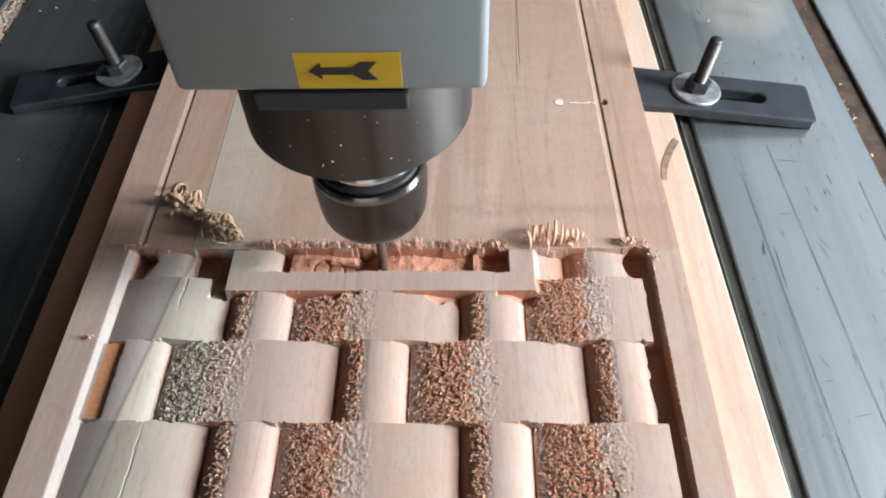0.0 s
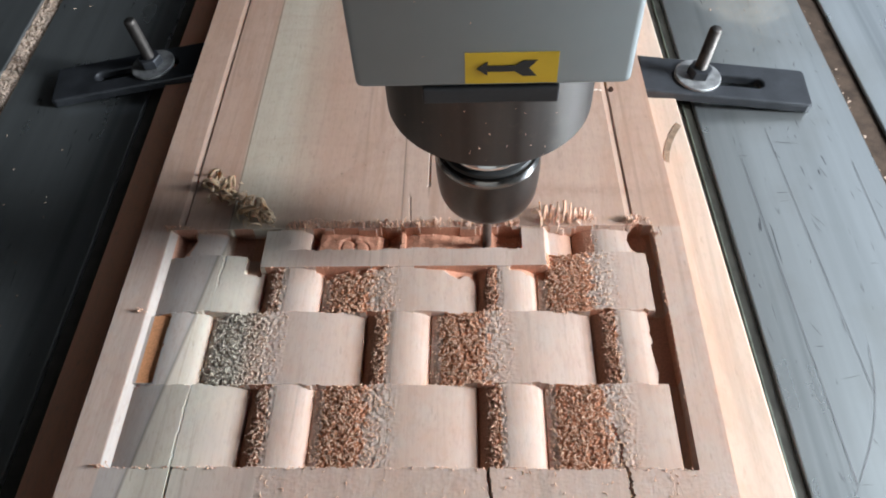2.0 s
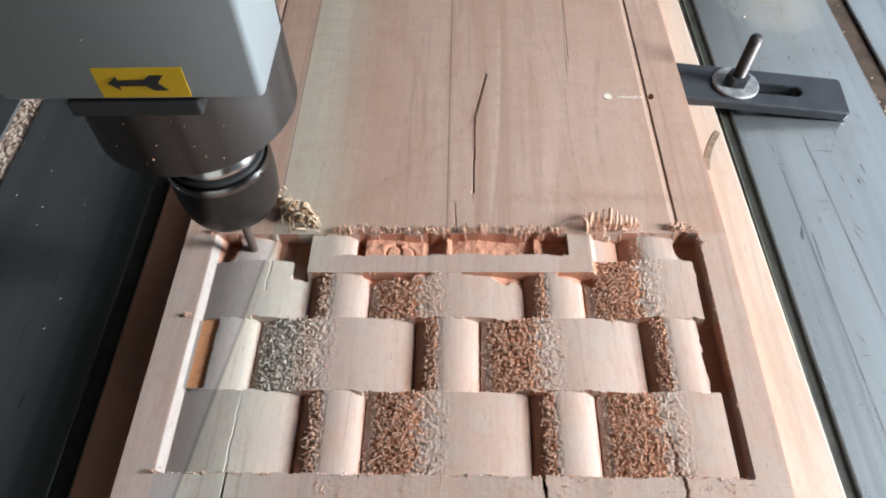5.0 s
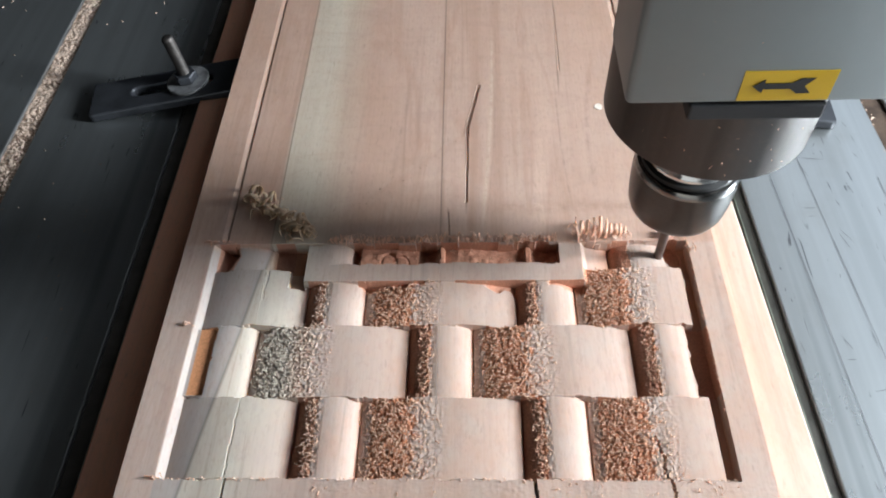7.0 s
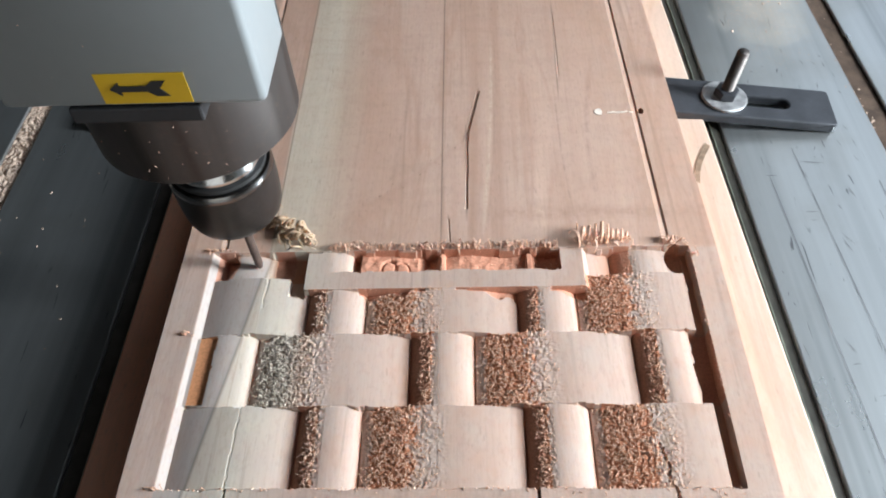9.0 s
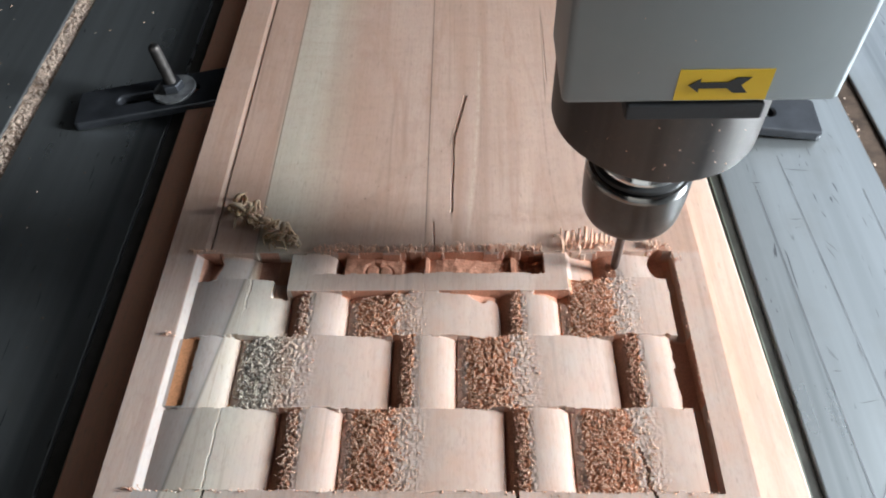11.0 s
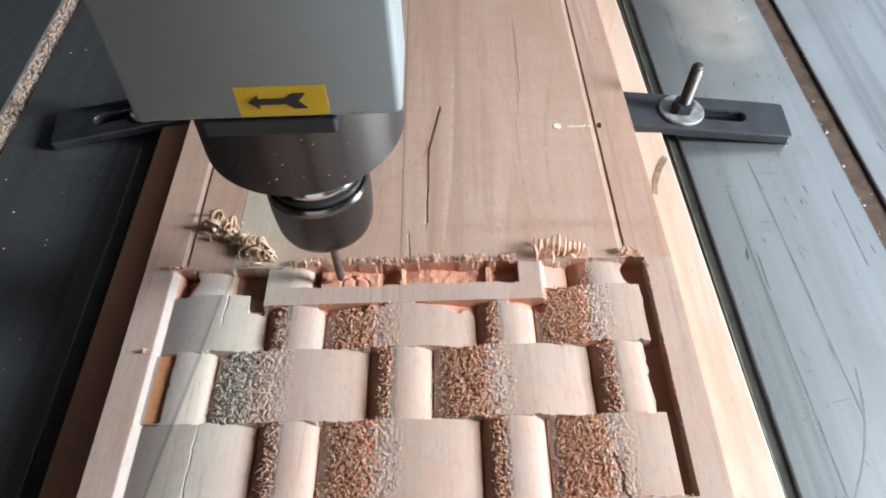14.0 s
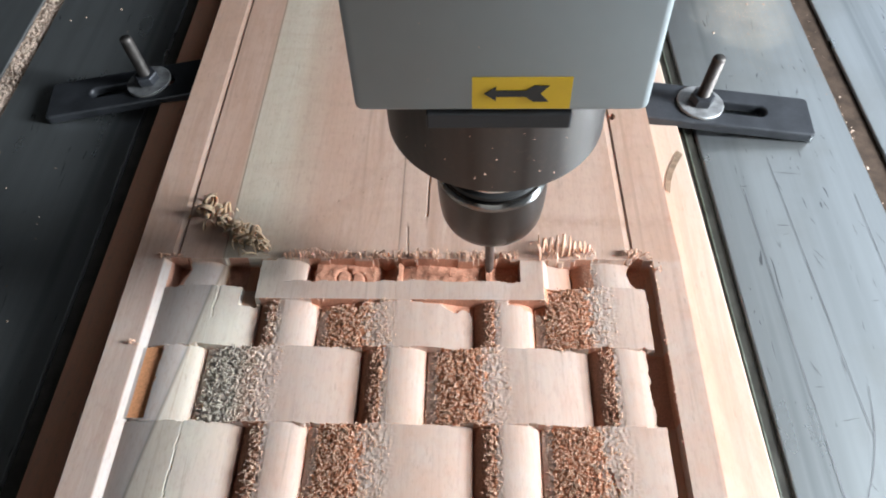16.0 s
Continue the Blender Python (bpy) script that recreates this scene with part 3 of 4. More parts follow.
    deep = np.where(into < 1, -0.0004 - 0.0062 * (1 - np.sqrt(1 - into**2 * 0.99)), deep)
    for x0, w in ((-0.0525, 0.0045), (-0.0165, 0.0105), (0.046, 0.013)):
        deep = np.where(np.abs(x - x0 - w / 2) < w / 2, deep - 0.003 * np.sin(np.pi * np.clip((x - x0) / w, 0, 1)), deep)
    deep = deep + np.where(into < 1, 0, 0.00022 * soft_noise(x.shape, 14, rng))
    z[pocket], torn[pocket] = deep[pocket], np.where(into < 1, 0.0, 0.22)[pocket]
    reddened |= pocket & (into >= 1)
    # ragged red cut just under the plaque
    under = (x > -0.048) & (x < -0.012) & (y > -0.0275 + 5 * wob) & (y < c0)
    under |= (x > 0.004) & (x < 0.0365) & (y > -0.0258 - 0.17 * np.clip(x - 0.004, 0, 1) + 3 * wob) & (y < c0)
    under |= (x > 0.054) & (x < 0.073) & (y > -0.0258 - 0.26 * np.clip(x - 0.054, 0, 1) + 2 * wob) & (y < c0)
    z[under] -= 0.0016 - 0.9 * wob[under]
    torn[under] = 0.1
    reddened |= under
    top = (x > LEFT) & (x < RIGHT) & (y > ROWS_Y[3]) & (y < 0) & ~flat
    z[top] -= 0.0015
    torn[top] *= 0.3
    # the cutter's taper leaves sloping walls
    inside = (x > LEFT) & (x < LEFT + 0.01) & (y > ROWS_Y[0]) & (y < 0)
    z[inside] = np.maximum(z[inside], -1.3 * (x[inside] - LEFT))
    beside = (x > 0.073) & (x < 0.08) & (y > -0.0255) & (y < 0)
    z[beside] = np.maximum(z[beside], -1.6 * (x[beside] - 0.073) - 0.0004)
    # long V grooves along both sides of the uncut field
    for g in (-0.125, 0.1195):
        v = (np.abs(x - g) < 0.0021) & (y > 0.003)
        f = (x[v] - g) / 0.0021
        z[v] = np.minimum(z[v], -0.0008 * np.where(f < 0.5, (f + 1) / 1.5, (1 - f) / 0.5))
    # drilled hole and the scribed line beside it
    hole = (x - 0.1235) ** 2 + (y - 0.109) ** 2 < 0.0019**2
    z[hole] = -0.008
    slit = (np.abs(x - 0.108) < 0.0065) & (np.abs(y - 0.1085 - 0.05 * (x - 0.108)) < 0.0007)
    z[slit] -= 0.0004
    dot = (x - 0.0965) ** 2 + (y - 0.109) ** 2 < 0.0017**2
    z[dot] -= 0.0006
    # glue lines that have opened
    line = (np.abs(x - 0.001 + 0.05 * (y - 0.005)) < 0.0004) & (y > 0.002) & (y < 0.022)
    z[line] -= 0.0003
    line = ((np.abs(x + 0.0985) < 0.0005) | (np.abs(x - 0.0412 + 0.1 * (y + 0.14)) < 0.0006)) & (y < -0.1332)
    z[line] -= 0.007
    drift = np.cumsum(rng.normal(0, 0.00018, y.shape[0]))
    drift = (drift - np.convolve(drift, np.ones(41) / 41, "same"))[:, None]
    line = (np.abs(x + 0.0975 + 1.3 * drift) < 0.0004) & (y > -0.036) & (y < -0.0165)
    line |= (np.abs(x + 0.0992 + 0.6 * drift - 0.02 * (y + 0.11)) < 0.0003) & (y > -0.133) & (y < -0.0925)
    z[line] -= 0.0003
    # drying cracks in the field
    crack = np.abs(x - (0.0105 + 0.0010 * np.sin((y - 0.03) * 22) + 0.2 * np.clip(y - 0.092, 0, 1))) < np.where(y > 0.085, 0.0010, 0.0006)
    crack &= (y > 0.03) & (y < 0.132)
    z[crack] -= 0.0006
    crack = (np.abs(x - 0.0745 - 0.03 * (y - 0.15)) < 0.00045) & (y > 0.145) & (y < 0.215)
    z[crack] -= 0.0002
    crack = (np.abs(x - 0.1 + 0.12 * (y + 0.134) - 1.5 * drift) < 0.00055) & (y < -0.112) & (y > -0.16)
    z[crack] -= 0.002
    front = (y < ROWS_Y[0] - 0.001) & (x > -0.06)
    torn[front] = 0.1
    rough = soft_noise(x.shape, 1, rng)
    z += torn * (0.00024 * rough - 0.0003) * (y <= 0.001)
    return z, torn, reddened


def carved_board():
    rng = np.random.default_rng(4)
    step = 0.00055
    near = np.arange(-0.152, 0.004, step)
    mid = np.arange(0.004, 0.24, 0.0011)
    ys = np.concatenate([near, mid, np.linspace(0.24, FAR, 12)])
    board = empty("carved_board")
    tagged(board, "reddish hardwood board glued from planks, part-carved with a basket weave", "board")
    torn_spots = []
    for a, b in zip(SEAMS, SEAMS[1:]):
        n = int(round((b - a) / step))
        open_a, open_b = (0.00004 if edge in (-0.0985, -0.004) else 0.00001 for edge in (a, b))
        xs = np.linspace(a + open_a, b - open_b, n)
        for g in (-0.125, 0.1195):
            if a < g < b:
                xs = np.unique(np.concatenate([xs, g + np.linspace(-0.0021, 0.0021, 13)]))
        z, torn, reddened = relief(xs, ys, rng)
        x, y = np.meshgrid(xs, ys)
        wx = np.where((x > 0) & (y > 0), x * (1 - 0.165 * np.minimum(y, 0.6)), x)
        rows, cols = z.shape
        top = np.stack([wx, y, z], -1).reshape(-1, 3)
        low = top.copy()
        border = np.concatenate([np.arange(cols), np.arange(1, rows) * cols + cols - 1, (rows - 1) * cols + np.arange(cols - 2, -1, -1), np.arange(rows - 2, 0, -1) * cols])
        skirt = low[border].copy()
        skirt[:, 2] = BASE_Z
        i = (np.arange(rows - 1)[:, None] * cols + np.arange(cols - 1)[None]).reshape(-1)
        quads = np.stack([i, i + 1, i + cols + 1, i + cols], -1)
        k = len(border)
        s = np.arange(k)
        base = len(top)
        sides = np.stack([border[s], base + s, base + (s + 1) % k, border[(s + 1) % k]], -1)
        me = bpy.data.meshes.new("plank")
        me.from_pydata(np.concatenate([top, skirt]).tolist(), [], np.concatenate([quads, sides]).tolist())
        me.materials.append(WOOD)
        me.materials.append(TORN)
        me.materials.append(RED_CUT_SHADE)
        me.materials.append(ORANGE)
        ragged = (torn[:-1, :-1] > 0.66 + 0.09 * soft_noise(torn.shape, 5, rng)[:-1, :-1] + 0.15 * rng.random(torn[:-1, :-1].shape)).reshape(-1)
        index = np.zeros(len(quads) + len(sides), dtype=np.int32)
        index[: len(quads)] = np.where(reddened[:-1, :-1].reshape(-1), 2, ragged)
        bar = (x[:-1, :-1] < -0.1165) & (y[:-1, :-1] > ROWS_Y[1]) & (y[:-1, :-1] < ROWS_Y[2])
        index[: len(quads)][reddened[:-1, :-1].reshape(-1) & bar.reshape(-1)] = 3
        me.polygons.foreach_set("material_index", index)
        part_ob = new("plank", me)
        part_ob.parent = board
        pick = np.argwhere((torn > 0.02) & (rng.random(torn.shape) < 0.95 * torn ** 1.9))
        if len(pick):
            pick = pick[rng.choice(len(pick), int(len(pick) * 0.27), replace=False)]
            torn_spots.append(np.stack([wx[pick[:, 0], pick[:, 1]], y[pick[:, 0], pick[:, 1]], z[pick[:, 0], pick[:, 1]]], -1))
    spots = [(0.0965, 0.109, 0.0024, 0.0030)] + [(0.1035 + 0.0027 * k, 0.1083 + 0.0004 * math.sin(2 * k), 0.0016 - 0.0001 * k, 0.0007) for k in range(6)]
    for x, y, rx, ry in spots:
        outline = [(x * (1 - 0.165 * y) + rx * math.cos(a) * rng.uniform(0.8, 1.2), y + ry * math.sin(a) * rng.uniform(0.7, 1.2)) for a in np.linspace(0, 2 * math.pi, 12, endpoint=False)]
        part("filler", prism(outline, -0.0012, 0.0003), FILLER, board, "pale wood filler smeared beside the drilled hole")
    chips = np.concatenate(torn_spots)
    verts, faces = [], []
    for x, y, z in chips:
        if y > -0.0008:
            continue
        yaw, bend = rng.uniform(0, 2 * math.pi), rng.uniform(-2.2, 2.2)
        l, w, lift = rng.uniform(0.0009, 0.0022), rng.uniform(0.00018, 0.00034), rng.uniform(0.0002, 0.0010)
        px, py, k = x, y, len(verts)
        for n in range(5):
            f = n / 4
            a = yaw + bend * (f - 0.5)
            ex, ey, h = -math.sin(a) * w * (1 - 0.5 * f), math.cos(a) * w * (1 - 0.5 * f), z - 0.0001 + lift * math.sin(math.pi * (0.15 + 0.7 * f))
            verts += [(px - ex, py - ey, h), (px, py, h + 0.7 * w), (px + ex, py + ey, h)]
            px, py = px + math.cos(a) * l / 4, py + math.sin(a) * l / 4
        for n in range(4):
            q = k + 3 * n
            faces += [(q, q + 1, q + 4, q + 3), (q + 1, q + 2, q + 5, q + 4)]
    me = bpy.data.meshes.new("wood_fuzz")
    me.from_pydata(verts, [], faces)
    me.materials.append(CHIP)
    fuzz = new("wood_fuzz", me)
    fuzz.parent = board
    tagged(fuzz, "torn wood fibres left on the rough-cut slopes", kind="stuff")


carved_board()


# ---- shavings ----
def ribbon(verts, faces, at, tall, deep, width, yaw, lean, rng):
    """One arched ribbon of wood standing on its ends, with a frayed tip."""
    m = Matrix.Translation(at) @ Euler((rng.uniform(-0.25, 0.25), lean, yaw)).to_matrix().to_4x4()
    n, k, over = 13, len(verts), rng.uniform(1.05, 1.55)
    for i in range(n + 1):
        f = i / n
        a = math.pi * (1 - f * over)
        w = width * (0.6 + 0.8 * math.sin(math.pi * min(1, f + 0.15))) / 2 * (1 - 0.6 * max(0, f - 0.8) / 0.2)
        for side in (-w, w):
            verts.append(tuple(m @ Vector((side + 0.35 * width * math.sin(5 * f), deep * math.cos(a), tall * math.sin(a) * (1 - 0.2 * f)))))
    for i in range(n):
        faces.append((k + 2 * i, k + 2 * i + 1, k + 2 * i + 3, k + 2 * i + 2))


def shavings(name, label, spots, material, seed):
    rng = random.Random(seed)
    verts, faces = [], []
    for x, y, z, tall, yaw in spots:
        ribbon(verts, faces, (x, y, z), tall, tall * rng.uniform(0.3, 0.7), max(0.0003, tall * rng.uniform(0.05, 0.12)), yaw + rng.gauss(0, 0.35), rng.gauss(0, 0.3), rng)
    me = bpy.data.meshes.new(name)
    me.from_pydata(verts, [], faces)
    me.materials.append(material)
    tagged(new(name, me), label, "shavings", kind="stuff")


def coil(start, end, r0, r1, turns, width, label, material, rng):
    """One spring-like shaving lying on the board between two places."""
    verts, faces = [], []
    a, b = Vector((*start, 0)), Vector((*end, 0))
    d = (b - a).normalized()
    side, n = Vector((-d.y, d.x, 0)), int(turns * 18)
    phase, fray, tilt = rng.uniform(0, 6), rng.uniform(4, 9), rng.uniform(-0.25, 0.3)
    sizes = [rng.uniform(0.55, 1.12) for _ in range(int(turns) + 3)]
    for i in range(n + 1):
        f = i / n
        ang = phase + 2 * math.pi * turns * f
        r = (r0 + (r1 - r0) * f) * np.interp(turns * f, range(len(sizes)), sizes)
        w = width * (0.55 + 0.45 * abs(math.sin(fray * f + phase))) * min(1, 0.25 + 6 * f, 0.25 + 6 * (1 - f)) / 2
        mid = a.lerp(b, f) + d * (tilt * r * math.sin(ang + 0.6)) + Vector((0, 0, 0.82 * max(r0, r1) - 0.0006))
        out = side * math.sin(ang) + Vector((0, 0, math.cos(ang) * 0.86))
        for u, v in ((-w, 0), (w, 0), (w, 0.00022), (-w, 0.00022)):
            p = mid + out * (r - v) + d * u
            verts.append((p.x, p.y, max(p.z, -0.0004)))
    for i in range(n):
        q = 4 * i
        faces += [(q + e, q + (e + 1) % 4, q + 4 + (e + 1) % 4, q + 4 + e) for e in range(4)]
    faces += [(0, 1, 2, 3), (4 * n + 3, 4 * n + 2, 4 * n + 1, 4 * n)]
    me = bpy.data.meshes.new("wood_shaving")
    me.from_pydata(verts, [], faces)
    for p in me.polygons:
        p.use_smooth = True
    me.materials.append(material)
    tagged(new("wood_shaving", me), label, "shaving", "coiled shavings")


def all_shavings():
    rng = random.Random(7)
    pale, red = "pale brown coiled wood shaving lying on the board", "reddish coiled shaving lying beside the fresh cut"
    for start, end, r0, r1, turns, width, label, material in (
            ((-0.1180, 0.0440), (-0.1110, 0.0455), 0.0011, 0.0008, 4.0, 0.0007, pale, CURL_PALE),
            ((0.0705, 0.0070), (0.0880, 0.0062), 0.0062, 0.0062, 5.2, 0.0019, red, CURL),
            ((0.0870, 0.0062), (0.0985, 0.0052), 0.0056, 0.0028, 4.4, 0.0016, red, CURL),
            ((0.1165, 0.0040), (0.1235, 0.0045), 0.0026, 0.0022, 3.2, 0.0010, red, CURL)):
        coil(start, end, r0, r1, turns, width, label, material, rng)
    for k in range(23):
        f = (k + rng.uniform(-0.4, 0.4)) / 22
        at = (-0.1135 + 0.034 * f + rng.gauss(0, 0.0015), 0.0345 - 0.0295 * f + rng.gauss(0, 0.0022))
        turn, r = rng.gauss(-0.4, 0.8), rng.uniform(0.0030, 0.0062)
        to = (at[0] + 0.0035 * math.cos(turn), at[1] + 0.0035 * math.sin(turn))
        coil(at, to, r, r * rng.uniform(0.6, 1.1), rng.uniform(0.7, 1.5), rng.uniform(0.0018, 0.0042), pale, CURL_PALE, rng)
    heap = []
    for k in range(46):
        f = rng.random() ** 0.85
        heap.append((-0.113 + 0.037 * f + rng.gauss(0, 0.0045), 0.033 - 0.030 * f + rng.gauss(0, 0.0036), -0.0004, rng.uniform(0.0025, 0.0065), rng.gauss(0.6, 1.1)))
    heap += [(-0.0800 + 0.001 * k, 0.0085, -0.0004, 0.0125 - 0.003 * k, 1.2) for k in range(3)]
    shavings("shaving_heap", "heap of pale curled wood shavings on the board", heap, CURL_PALE, 1)
    heap = [(0.070 + 0.030 * k / 39 + rng.gauss(0, 0.0008), 0.0045 + rng.gauss(0, 0.0018), -0.0004, rng.uniform(0.004, 0.0085) * (1 - 0.45 * k / 39), 0.25) for k in range(40)]
    shavings("shaving_heap", "row of reddish arched shavings beside the cut", heap, CURL, 2)
    edge = [(rng.uniform(-0.066, 0.06), 0.0016 + abs(rng.gauss(0, 0.0009)), -0.0004, rng.uniform(0.0020, 0.0052), rng.gauss(0.1, 0.5)) for _ in range(240)]
    edge += [(0.121 + rng.gauss(0, 0.003), 0.003 + rng.gauss(0, 0.0012), -0.0003, rng.uniform(0.0015, 0.0045), rng.uniform(0, 6)) for _ in range(26)]
    edge += [(0.131 + rng.gauss(0, 0.0015), rng.uniform(-0.008, 0.002), -0.0003, rng.uniform(0.001, 0.003), rng.uniform(0, 6)) for _ in range(18)]
    edge += [(rng.uniform(-0.135, -0.118), 0.001 + abs(rng.gauss(0, 0.0008)), -0.0003, rng.uniform(0.001, 0.0026), rng.uniform(0, 6)) for _ in range(20)]
    edge += [(0.1308 + rng.gauss(0, 0.0004), rng.uniform(-0.1, 0.0), -0.0004, rng.uniform(0.0005, 0.0013), rng.uniform(0, 6)) for _ in range(90)]
    edge += [(rng.uniform(-0.13, 0.13), -0.1333 + rng.gauss(0, 0.0004), -0.0004, rng.uniform(0.0005, 0.0014), rng.uniform(0, 6)) for _ in range(120)]
    edge += [(rng.uniform(-0.075, 0.073), -0.0256 + rng.gauss(0, 0.0004), -0.0006, rng.uniform(0.0004, 0.0011), rng.uniform(0, 6)) for _ in range(34)]
    edge += [(rng.uniform(-0.145, 0.144), -0.1515 + rng.gauss(0, 0.0003), -0.0006, rng.uniform(0.0004, 0.0012), rng.uniform(0, 6)) for _ in range(110)]
    edge += [(-0.1325 + rng.gauss(0, 0.002), rng.choice((-0.133, -0.0525, 0.0015)) + rng.gauss(0, 0.0008), -0.0004, rng.uniform(0.0012, 0.003), rng.uniform(0, 6)) for _ in range(22)]
    shavings("edge_shavings", "frayed curls standing along the cut edge", edge, CURL, 3)


all_shavings()


def bed_litter():
    """Loose chips on the bed and in its slots."""
    rng = random.Random(5)
    spots = []
    for _ in range(2600):
        y = rng.uniform(-0.1, 0.45)
        spots.append((rng.uniform(-0.306, -0.2905), y, -0.0291, rng.uniform(0.0007, 0.002)))
    for _ in range(16):
        y = rng.uniform(0.0, 0.4)
        spots.append((right_lean(0.2835 + abs(rng.gauss(0, 0.005)), y), y, -0.0291, rng.uniform(0.0004, 0.001)))
    for _ in range(26):
        y = rng.gauss(0.16, 0.05)
        spots.append((right_lean(0.2815 + rng.gauss(0, 0.0015), y), y, BED_Z, rng.uniform(0.0003, 0.0009)))
    for _ in range(2500):
        spots.append((rng.gauss(0.236, 0.017), rng.gauss(0.268, 0.034), BED_Z, rng.uniform(0.00015, 0.00034)))
    for _ in range(9):
        spots.append((rng.gauss(0.236, 0.02), rng.gauss(0.25, 0.03), BED_Z, rng.uniform(0.0006, 0.0013)))
    for _ in range(34):
        spots.append((rng.uniform(-0.4, -0.21), rng.uniform(0.1, 0.34), BED_Z, rng.uniform(0.0004, 0.0014)))
    for _ in range(20):
        spots.append((rng.uniform(-0.29, -0.21), rng.uniform(-0.1, 0.1), BED_Z, rng.uniform(0.0003, 0.0008)))
    verts, faces = [], []
    for x, y, z, r in spots:
        a, k = rng.uniform(0, 6.28), len(verts)
        c, d = math.cos(a), math.sin(a)
        w = r * rng.uniform(0.3, 0.8)
        for u, v, h in ((-r, -w, 0), (r, -w, 0.3 * r), (r * 0.8, w, 0.1 * r), (-r * 0.9, w, 0.4 * r), (0, 0, r * 0.6)):
            verts.append((x + u * c - v * d, y + u * d + v * c, z + h))
        faces += [(k, k + 1, k + 4), (k + 1, k + 2, k + 4), (k + 2, k + 3, k + 4), (k + 3, k, k + 4)]
    me = bpy.data.meshes.new("wood_litter")
    me.from_pydata(verts, [], faces)
    me.materials.append(LITTER)
    tagged(new("wood_litter", me), "loose wood chips and sawdust strewn over the bed", "sawdust", kind="stuff")


bed_litter()


# ---- clamps ----
def clamp(m, slot_at, label):
    """A slotted iron strap held by a washer, nut and stud; x runs outwards, z = 0 is its underside."""
    thing = empty("hold_down_clamp", m)
    tagged(thing, label, "clamp", "hold-down clamps")
    length, half, thick = 0.1105, 0.0174, 0.0062
    s0, s1, sw = 0.022, 0.081, 0.0048
    bm = bmesh.new()
    outer = [(0, -half), (length - 0.003, -half), (length - 0.0008, -half + 0.0008), (length, -half + 0.003), (length, half - 0.003), (length - 0.0008, half - 0.0008), (length - 0.003, half), (0, half)]
    ring = []
    for k in range(9):
        a = -math.pi / 2 + math.pi * k / 8
        ring.append((s1 - sw + sw * math.cos(a), sw * math.sin(a)))
    for k in range(9):
        a = math.pi / 2 + math.pi * k / 8
        ring.append((s0 + sw + sw * math.cos(a), sw * math.sin(a)))
    loops = []
    for z in (0.0, thick):
        edges = []
        rows = []
        for pts in (outer, ring):
            vs = [bm.verts.new((x, y, z)) for x, y in pts]
            rows.append(vs)
            edges += [bm.edges.new((vs[i], vs[(i + 1) % len(vs)])) for i in range(len(vs))]
        bmesh.ops.triangle_fill(bm, use_beauty=True, edges=edges)
        loops.append(rows)
    for k in range(2):
        a, b = loops[0][k], loops[1][k]
        for i in range(len(a)):
            j = (i + 1) % len(a)
            bm.faces.new((a[i], a[j], b[j], b[i]))
    bmesh.ops.recalc_face_normals(bm, faces=bm.faces[:])
    top = [e for e in bm.edges if all(v.co.z > thick / 2 for v in e.verts) and len(e.link_faces) == 2 and e.calc_face_angle(0) > 1]
    bmesh.ops.bevel(bm, geom=top, offset=0.0014, segments=2, affect="EDGES", profile=0.5)
    part("strap", bm, IRON, thing)
    x = slot_at

    def placed(bm):
        bmesh.ops.translate(bm, verts=bm.verts[:], vec=(x, 0, thick))
        return bm

    sharp(part("washer", placed(turned([(0.005, 0), (0.0146, 0), (0.0151, 0.0005), (0.0151, 0.0018), (0.0146, 0.0022), (0.005, 0.0022)], 40)), STEEL, thing, "scuffed galvanised washer"))
    nut = turned([(0.0035, 0.0022), (0.0072, 0.0022), (0.0078, 0.003), (0.0078, 0.0075), (0.0072, 0.0083), (0.0035, 0.0083)], 6)
    part("nut", placed(nut), IRON, thing, "dark hexagonal nut")
    rod = [(0, -0.03)]
    z = -0.03
    while z < 0.0365:
        rod += [(0.0041, z), (0.0036, z + 0.0006)]
        z += 0.00125
    rod += [(0.0038, 0.0375), (0.0030, 0.0385), (0, 0.0385)]
    sharp(part("stud", placed(turned(rod, 20)), STUD, thing, "threaded steel stud"), 60)


clamp(pose(0.1445, 0.1385, BASE_Z + 0.0008, 0, 0, -4.3) @ pose(0, 0, 0, 0, 4.8, 0), 0.0378, "blackened iron hold-down clamp with a galvanised washer")
clamp(pose(-0.1465, 0.1640, BASE_Z + 0.0008, 0, 0, 188.5) @ pose(0, 0, 0, 0, 4.8, 0), 0.0393, "blackened iron hold-down clamp in shade, slot partly hidden")


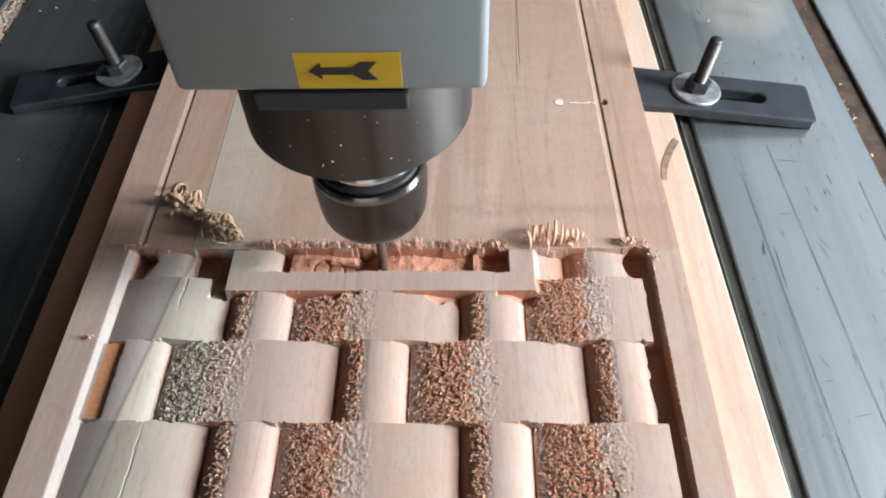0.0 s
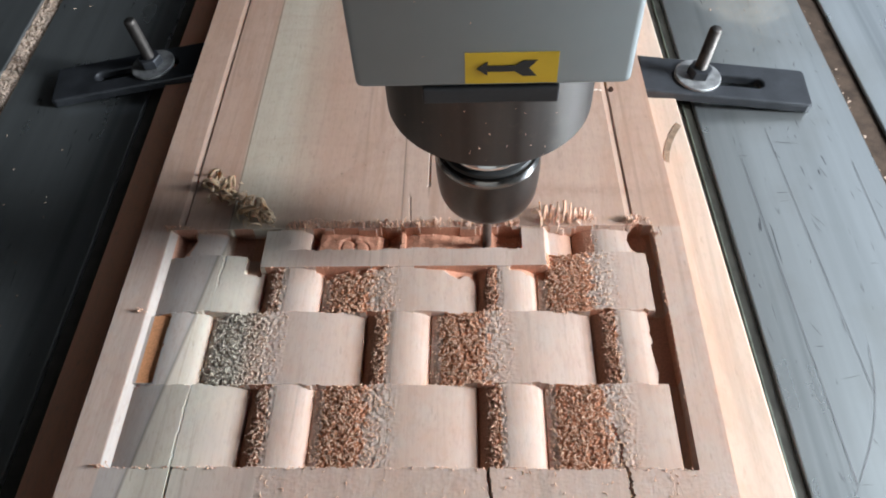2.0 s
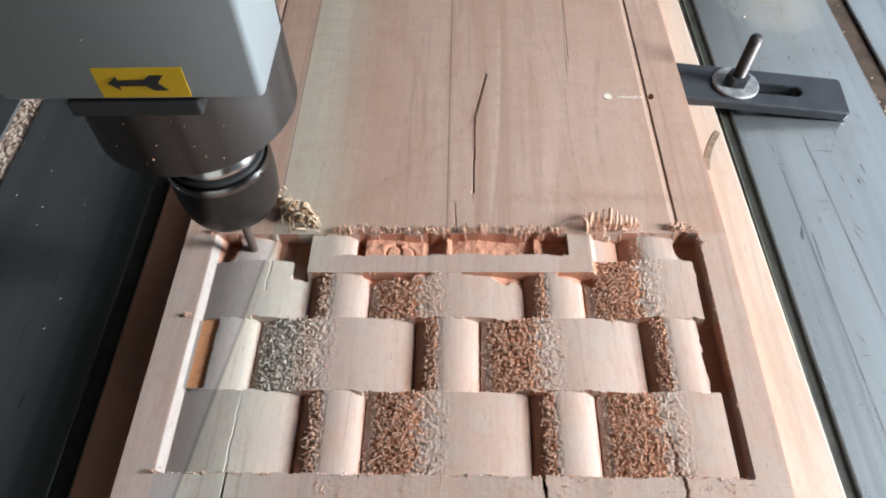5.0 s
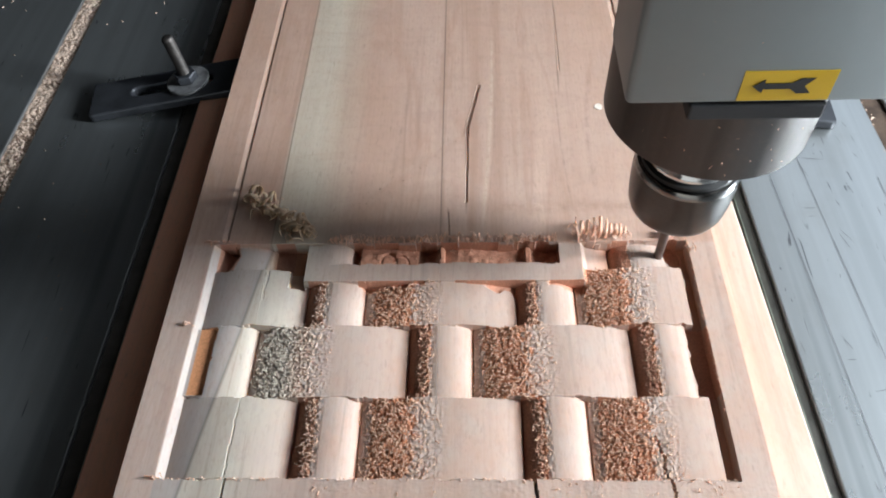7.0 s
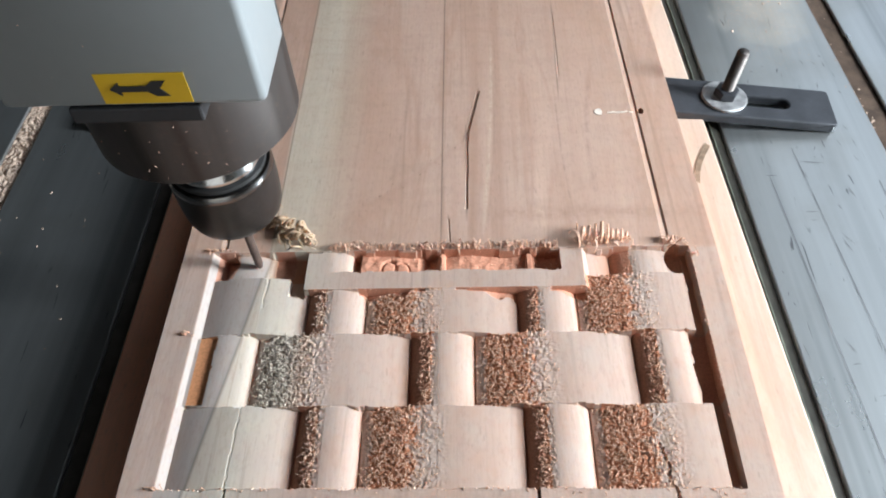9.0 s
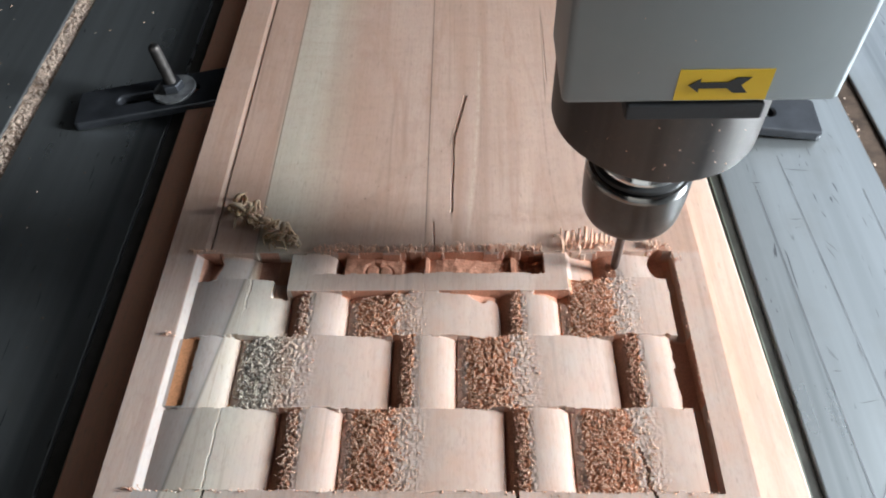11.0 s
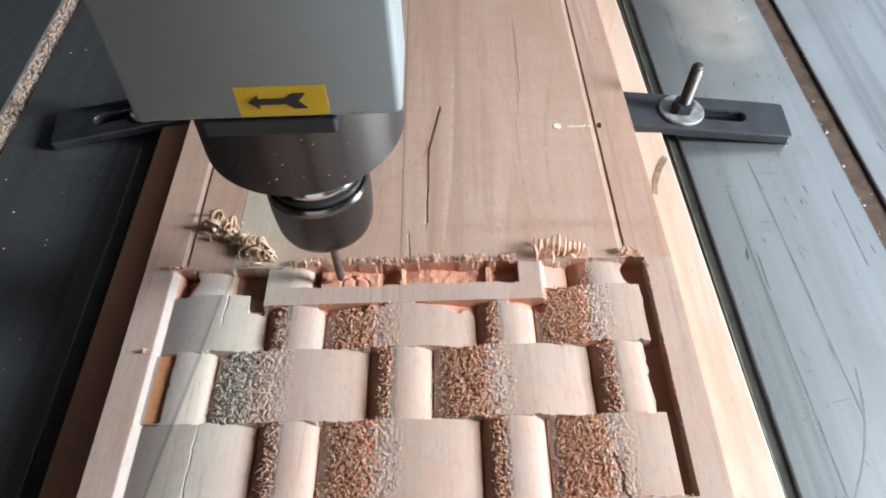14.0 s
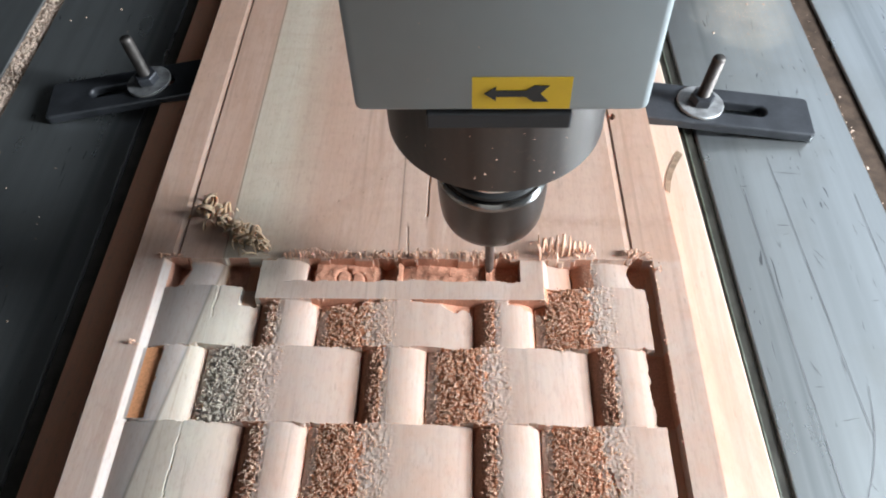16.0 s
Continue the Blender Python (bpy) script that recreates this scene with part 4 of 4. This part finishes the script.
# ---- spindle ----
def spindle():
    """The router head; its origin lies on the axis at the level of the board's top."""
    head = empty("router_spindle")
    tagged(head, "grey square router spindle with steel nose and collet nut", "spindle")
    housing = part("housing", box(-0.047, 0.047, -0.046, -0.006, 0.147, 0.46, 0.0028, 3), PAINT, head, "grey painted spindle housing")
    sharp(housing, 40)
    sticker = part("sticker", box(-0.0092, 0.0217, -0.04635, -0.0459, 0.1492, 0.1618), YELLOW, housing, "yellow direction sticker with a black arrow")
    arrow = prism([(-0.0062, 0.0), (-0.0025, 0.0029), (-0.0025, 0.0012), (0.0066, 0.0012), (0.0092, 0.0032), (0.0139, 0.0032), (0.0112, 0.0), (0.0139, -0.0032), (0.0092, -0.0032), (0.0066, -0.0012), (-0.0025, -0.0012), (-0.0025, -0.0029)], 0, 0.0003)
    bmesh.ops.transform(arrow, matrix=pose(0.0008, -0.0464, 0.1556, 90, 0, 0), verts=arrow.verts[:])
    part("arrow", arrow, BLACK, housing, "black arrow pointing to the left")
    sharp(part("nose", turned([(0, 0.1035), (0.030, 0.1035), (0.0417, 0.1035), (0.0432, 0.1052), (0.0432, 0.40), (0, 0.40)], 96), NOSE, head, "turned steel spindle nose"))
    part("block", box(-0.0242, 0.0231, -0.0462, -0.030, 0.1400, 0.1468, 0.0009), plain("dark_grey_block", (0.035, 0.035, 0.037), 0.55, 0, 0.25, 0.15, 40), head, "dark steel block under the housing")
    sharp(part("shaft", turned([(0, 0.0771), (0.0203, 0.0771), (0.0203, 0.0795), (0.0190, 0.0815), (0.0190, 0.1034), (0, 0.1034)], 64), BRIGHT, head, "bright spindle shaft"))
    groove = [(0.0, 0.0745), (0.0220, 0.0745), (0.0223, 0.0752), (0.0220, 0.0765), (0.0205, 0.0770), (0.0, 0.0770)]
    sharp(part("seal_ring", turned(groove, 64), BLACK, head, "black ring above the collet nut"))
    rim = [(0.0, 0.0705), (0.0246, 0.0705), (0.0244, 0.0722), (0.0236, 0.0740), (0.0226, 0.0744), (0.0, 0.0744)]
    sharp(part("nut_rim", turned(rim, 72), RIM, head, "polished upper edge of the nut"))
    nut = [(0.0, 0.0405), (0.0165, 0.0405), (0.0200, 0.0412), (0.0222, 0.0432), (0.0234, 0.0466), (0.0241, 0.053), (0.0245, 0.060), (0.0246, 0.0704), (0.0, 0.0704)]
    sharp(part("collet_nut", turned(nut, 72), NUT, head, "dark spinning collet nut"), 30)
    bit = [(0, -0.0085), (0.0012, -0.008), (0.0020, -0.0062), (0.0023, -0.004), (0.0023, 0.018), (0.0023, 0.0404), (0, 0.0404)]
    sharp(part("cutter", turned(bit, 24), SPUN, head, "round-nosed spinning steel cutter"))
    rng = random.Random(11)
    verts, faces = [], []
    for _ in range(26):
        if rng.random() < 0.45:
            x, y, z = rng.uniform(-0.045, 0.045), -0.0464, rng.uniform(0.15, 0.26)
        else:
            a = rng.gauss(-math.pi / 2 + 0.1, 0.35)
            x, y, z = 0.0434 * math.cos(a), 0.0434 * math.sin(a), rng.uniform(0.106, 0.138)
        r, k = rng.uniform(0.0002, 0.00045), len(verts)
        verts += [(x + r, y, z), (x - r * 0.6, y, z + r), (x - r * 0.4, y, z - r), (x, y - r, z + r * 0.2)]
        faces += [(k, k + 1, k + 3), (k + 1, k + 2, k + 3), (k + 2, k, k + 3)]
    me = bpy.data.meshes.new("wood_dust")
    me.from_pydata(verts, [], faces)
    me.materials.append(CURL)
    specks = new("wood_dust", me)
    specks.parent = head
    tagged(specks, "pale specks of wood dust clinging to the spindle", kind="stuff")
    return head


SPINDLE = spindle()


# ---- what moves ----
def motions():
    axis_y = -0.008
    marks = [(0.0, -0.0015), (0.3, -0.047), (0.5, -0.079), (0.72, -0.108), (0.81, -0.1155), (0.9, -0.108), (1.0, -0.0885), (1.5, -0.0405), (2.0, 0.0425), (2.5, 0.0925),
             (2.62, 0.110), (2.69, 0.1145), (2.76, 0.110), (3.0, 0.0765), (3.5, 0.0235), (3.7, 0.002), (4.6, -0.102), (4.83, -0.116), (5.05, -0.103),
             (6.0, 0.0015), (6.5, 0.0475), (6.9, 0.109), (7.0, 0.1145), (7.1, 0.107), (7.5, 0.0465), (8.0, 0.002), (8.5, -0.0455), (9.0, -0.1035), (9.09, -0.1125), (9.18, -0.107),
             (9.5, -0.0725), (10.0, -0.0135), (11.0, 0.099), (11.2, 0.116), (11.4, 0.1), (12.5, -0.0225), (13.0, -0.077), (13.2, -0.1085), (13.28, -0.112), (13.36, -0.1075),
             (13.5, -0.0905), (14.0, -0.0365), (14.5, 0.0115), (15.0, 0.0695), (15.3, 0.1085), (15.38, 0.113), (15.46, 0.102), (15.5, 0.0965), (16.0, 0.0445)]
    heights = [(0, 148), (0.5, 149), (1, 147.5), (1.5, 145.5), (2, 146), (2.5, 150), (3, 150.5), (3.5, 146), (6, 146.5), (6.5, 150), (7, 148), (7.5, 148.5), (8, 152), (8.5, 153.5),
               (9, 155), (9.5, 155.5), (10, 151.5), (12.5, 154), (13, 153.5), (13.5, 152), (14, 155.5), (14.5, 153.5), (15, 157.5), (15.5, 158), (16, 158)]
    at, up = zip(*heights)
    walk(SPINDLE, [(t, pose(x, axis_y, 0.001 * float(np.interp(t, at, up)) - 0.1492, 0, 0, 0)) for t, x in marks])


motions()
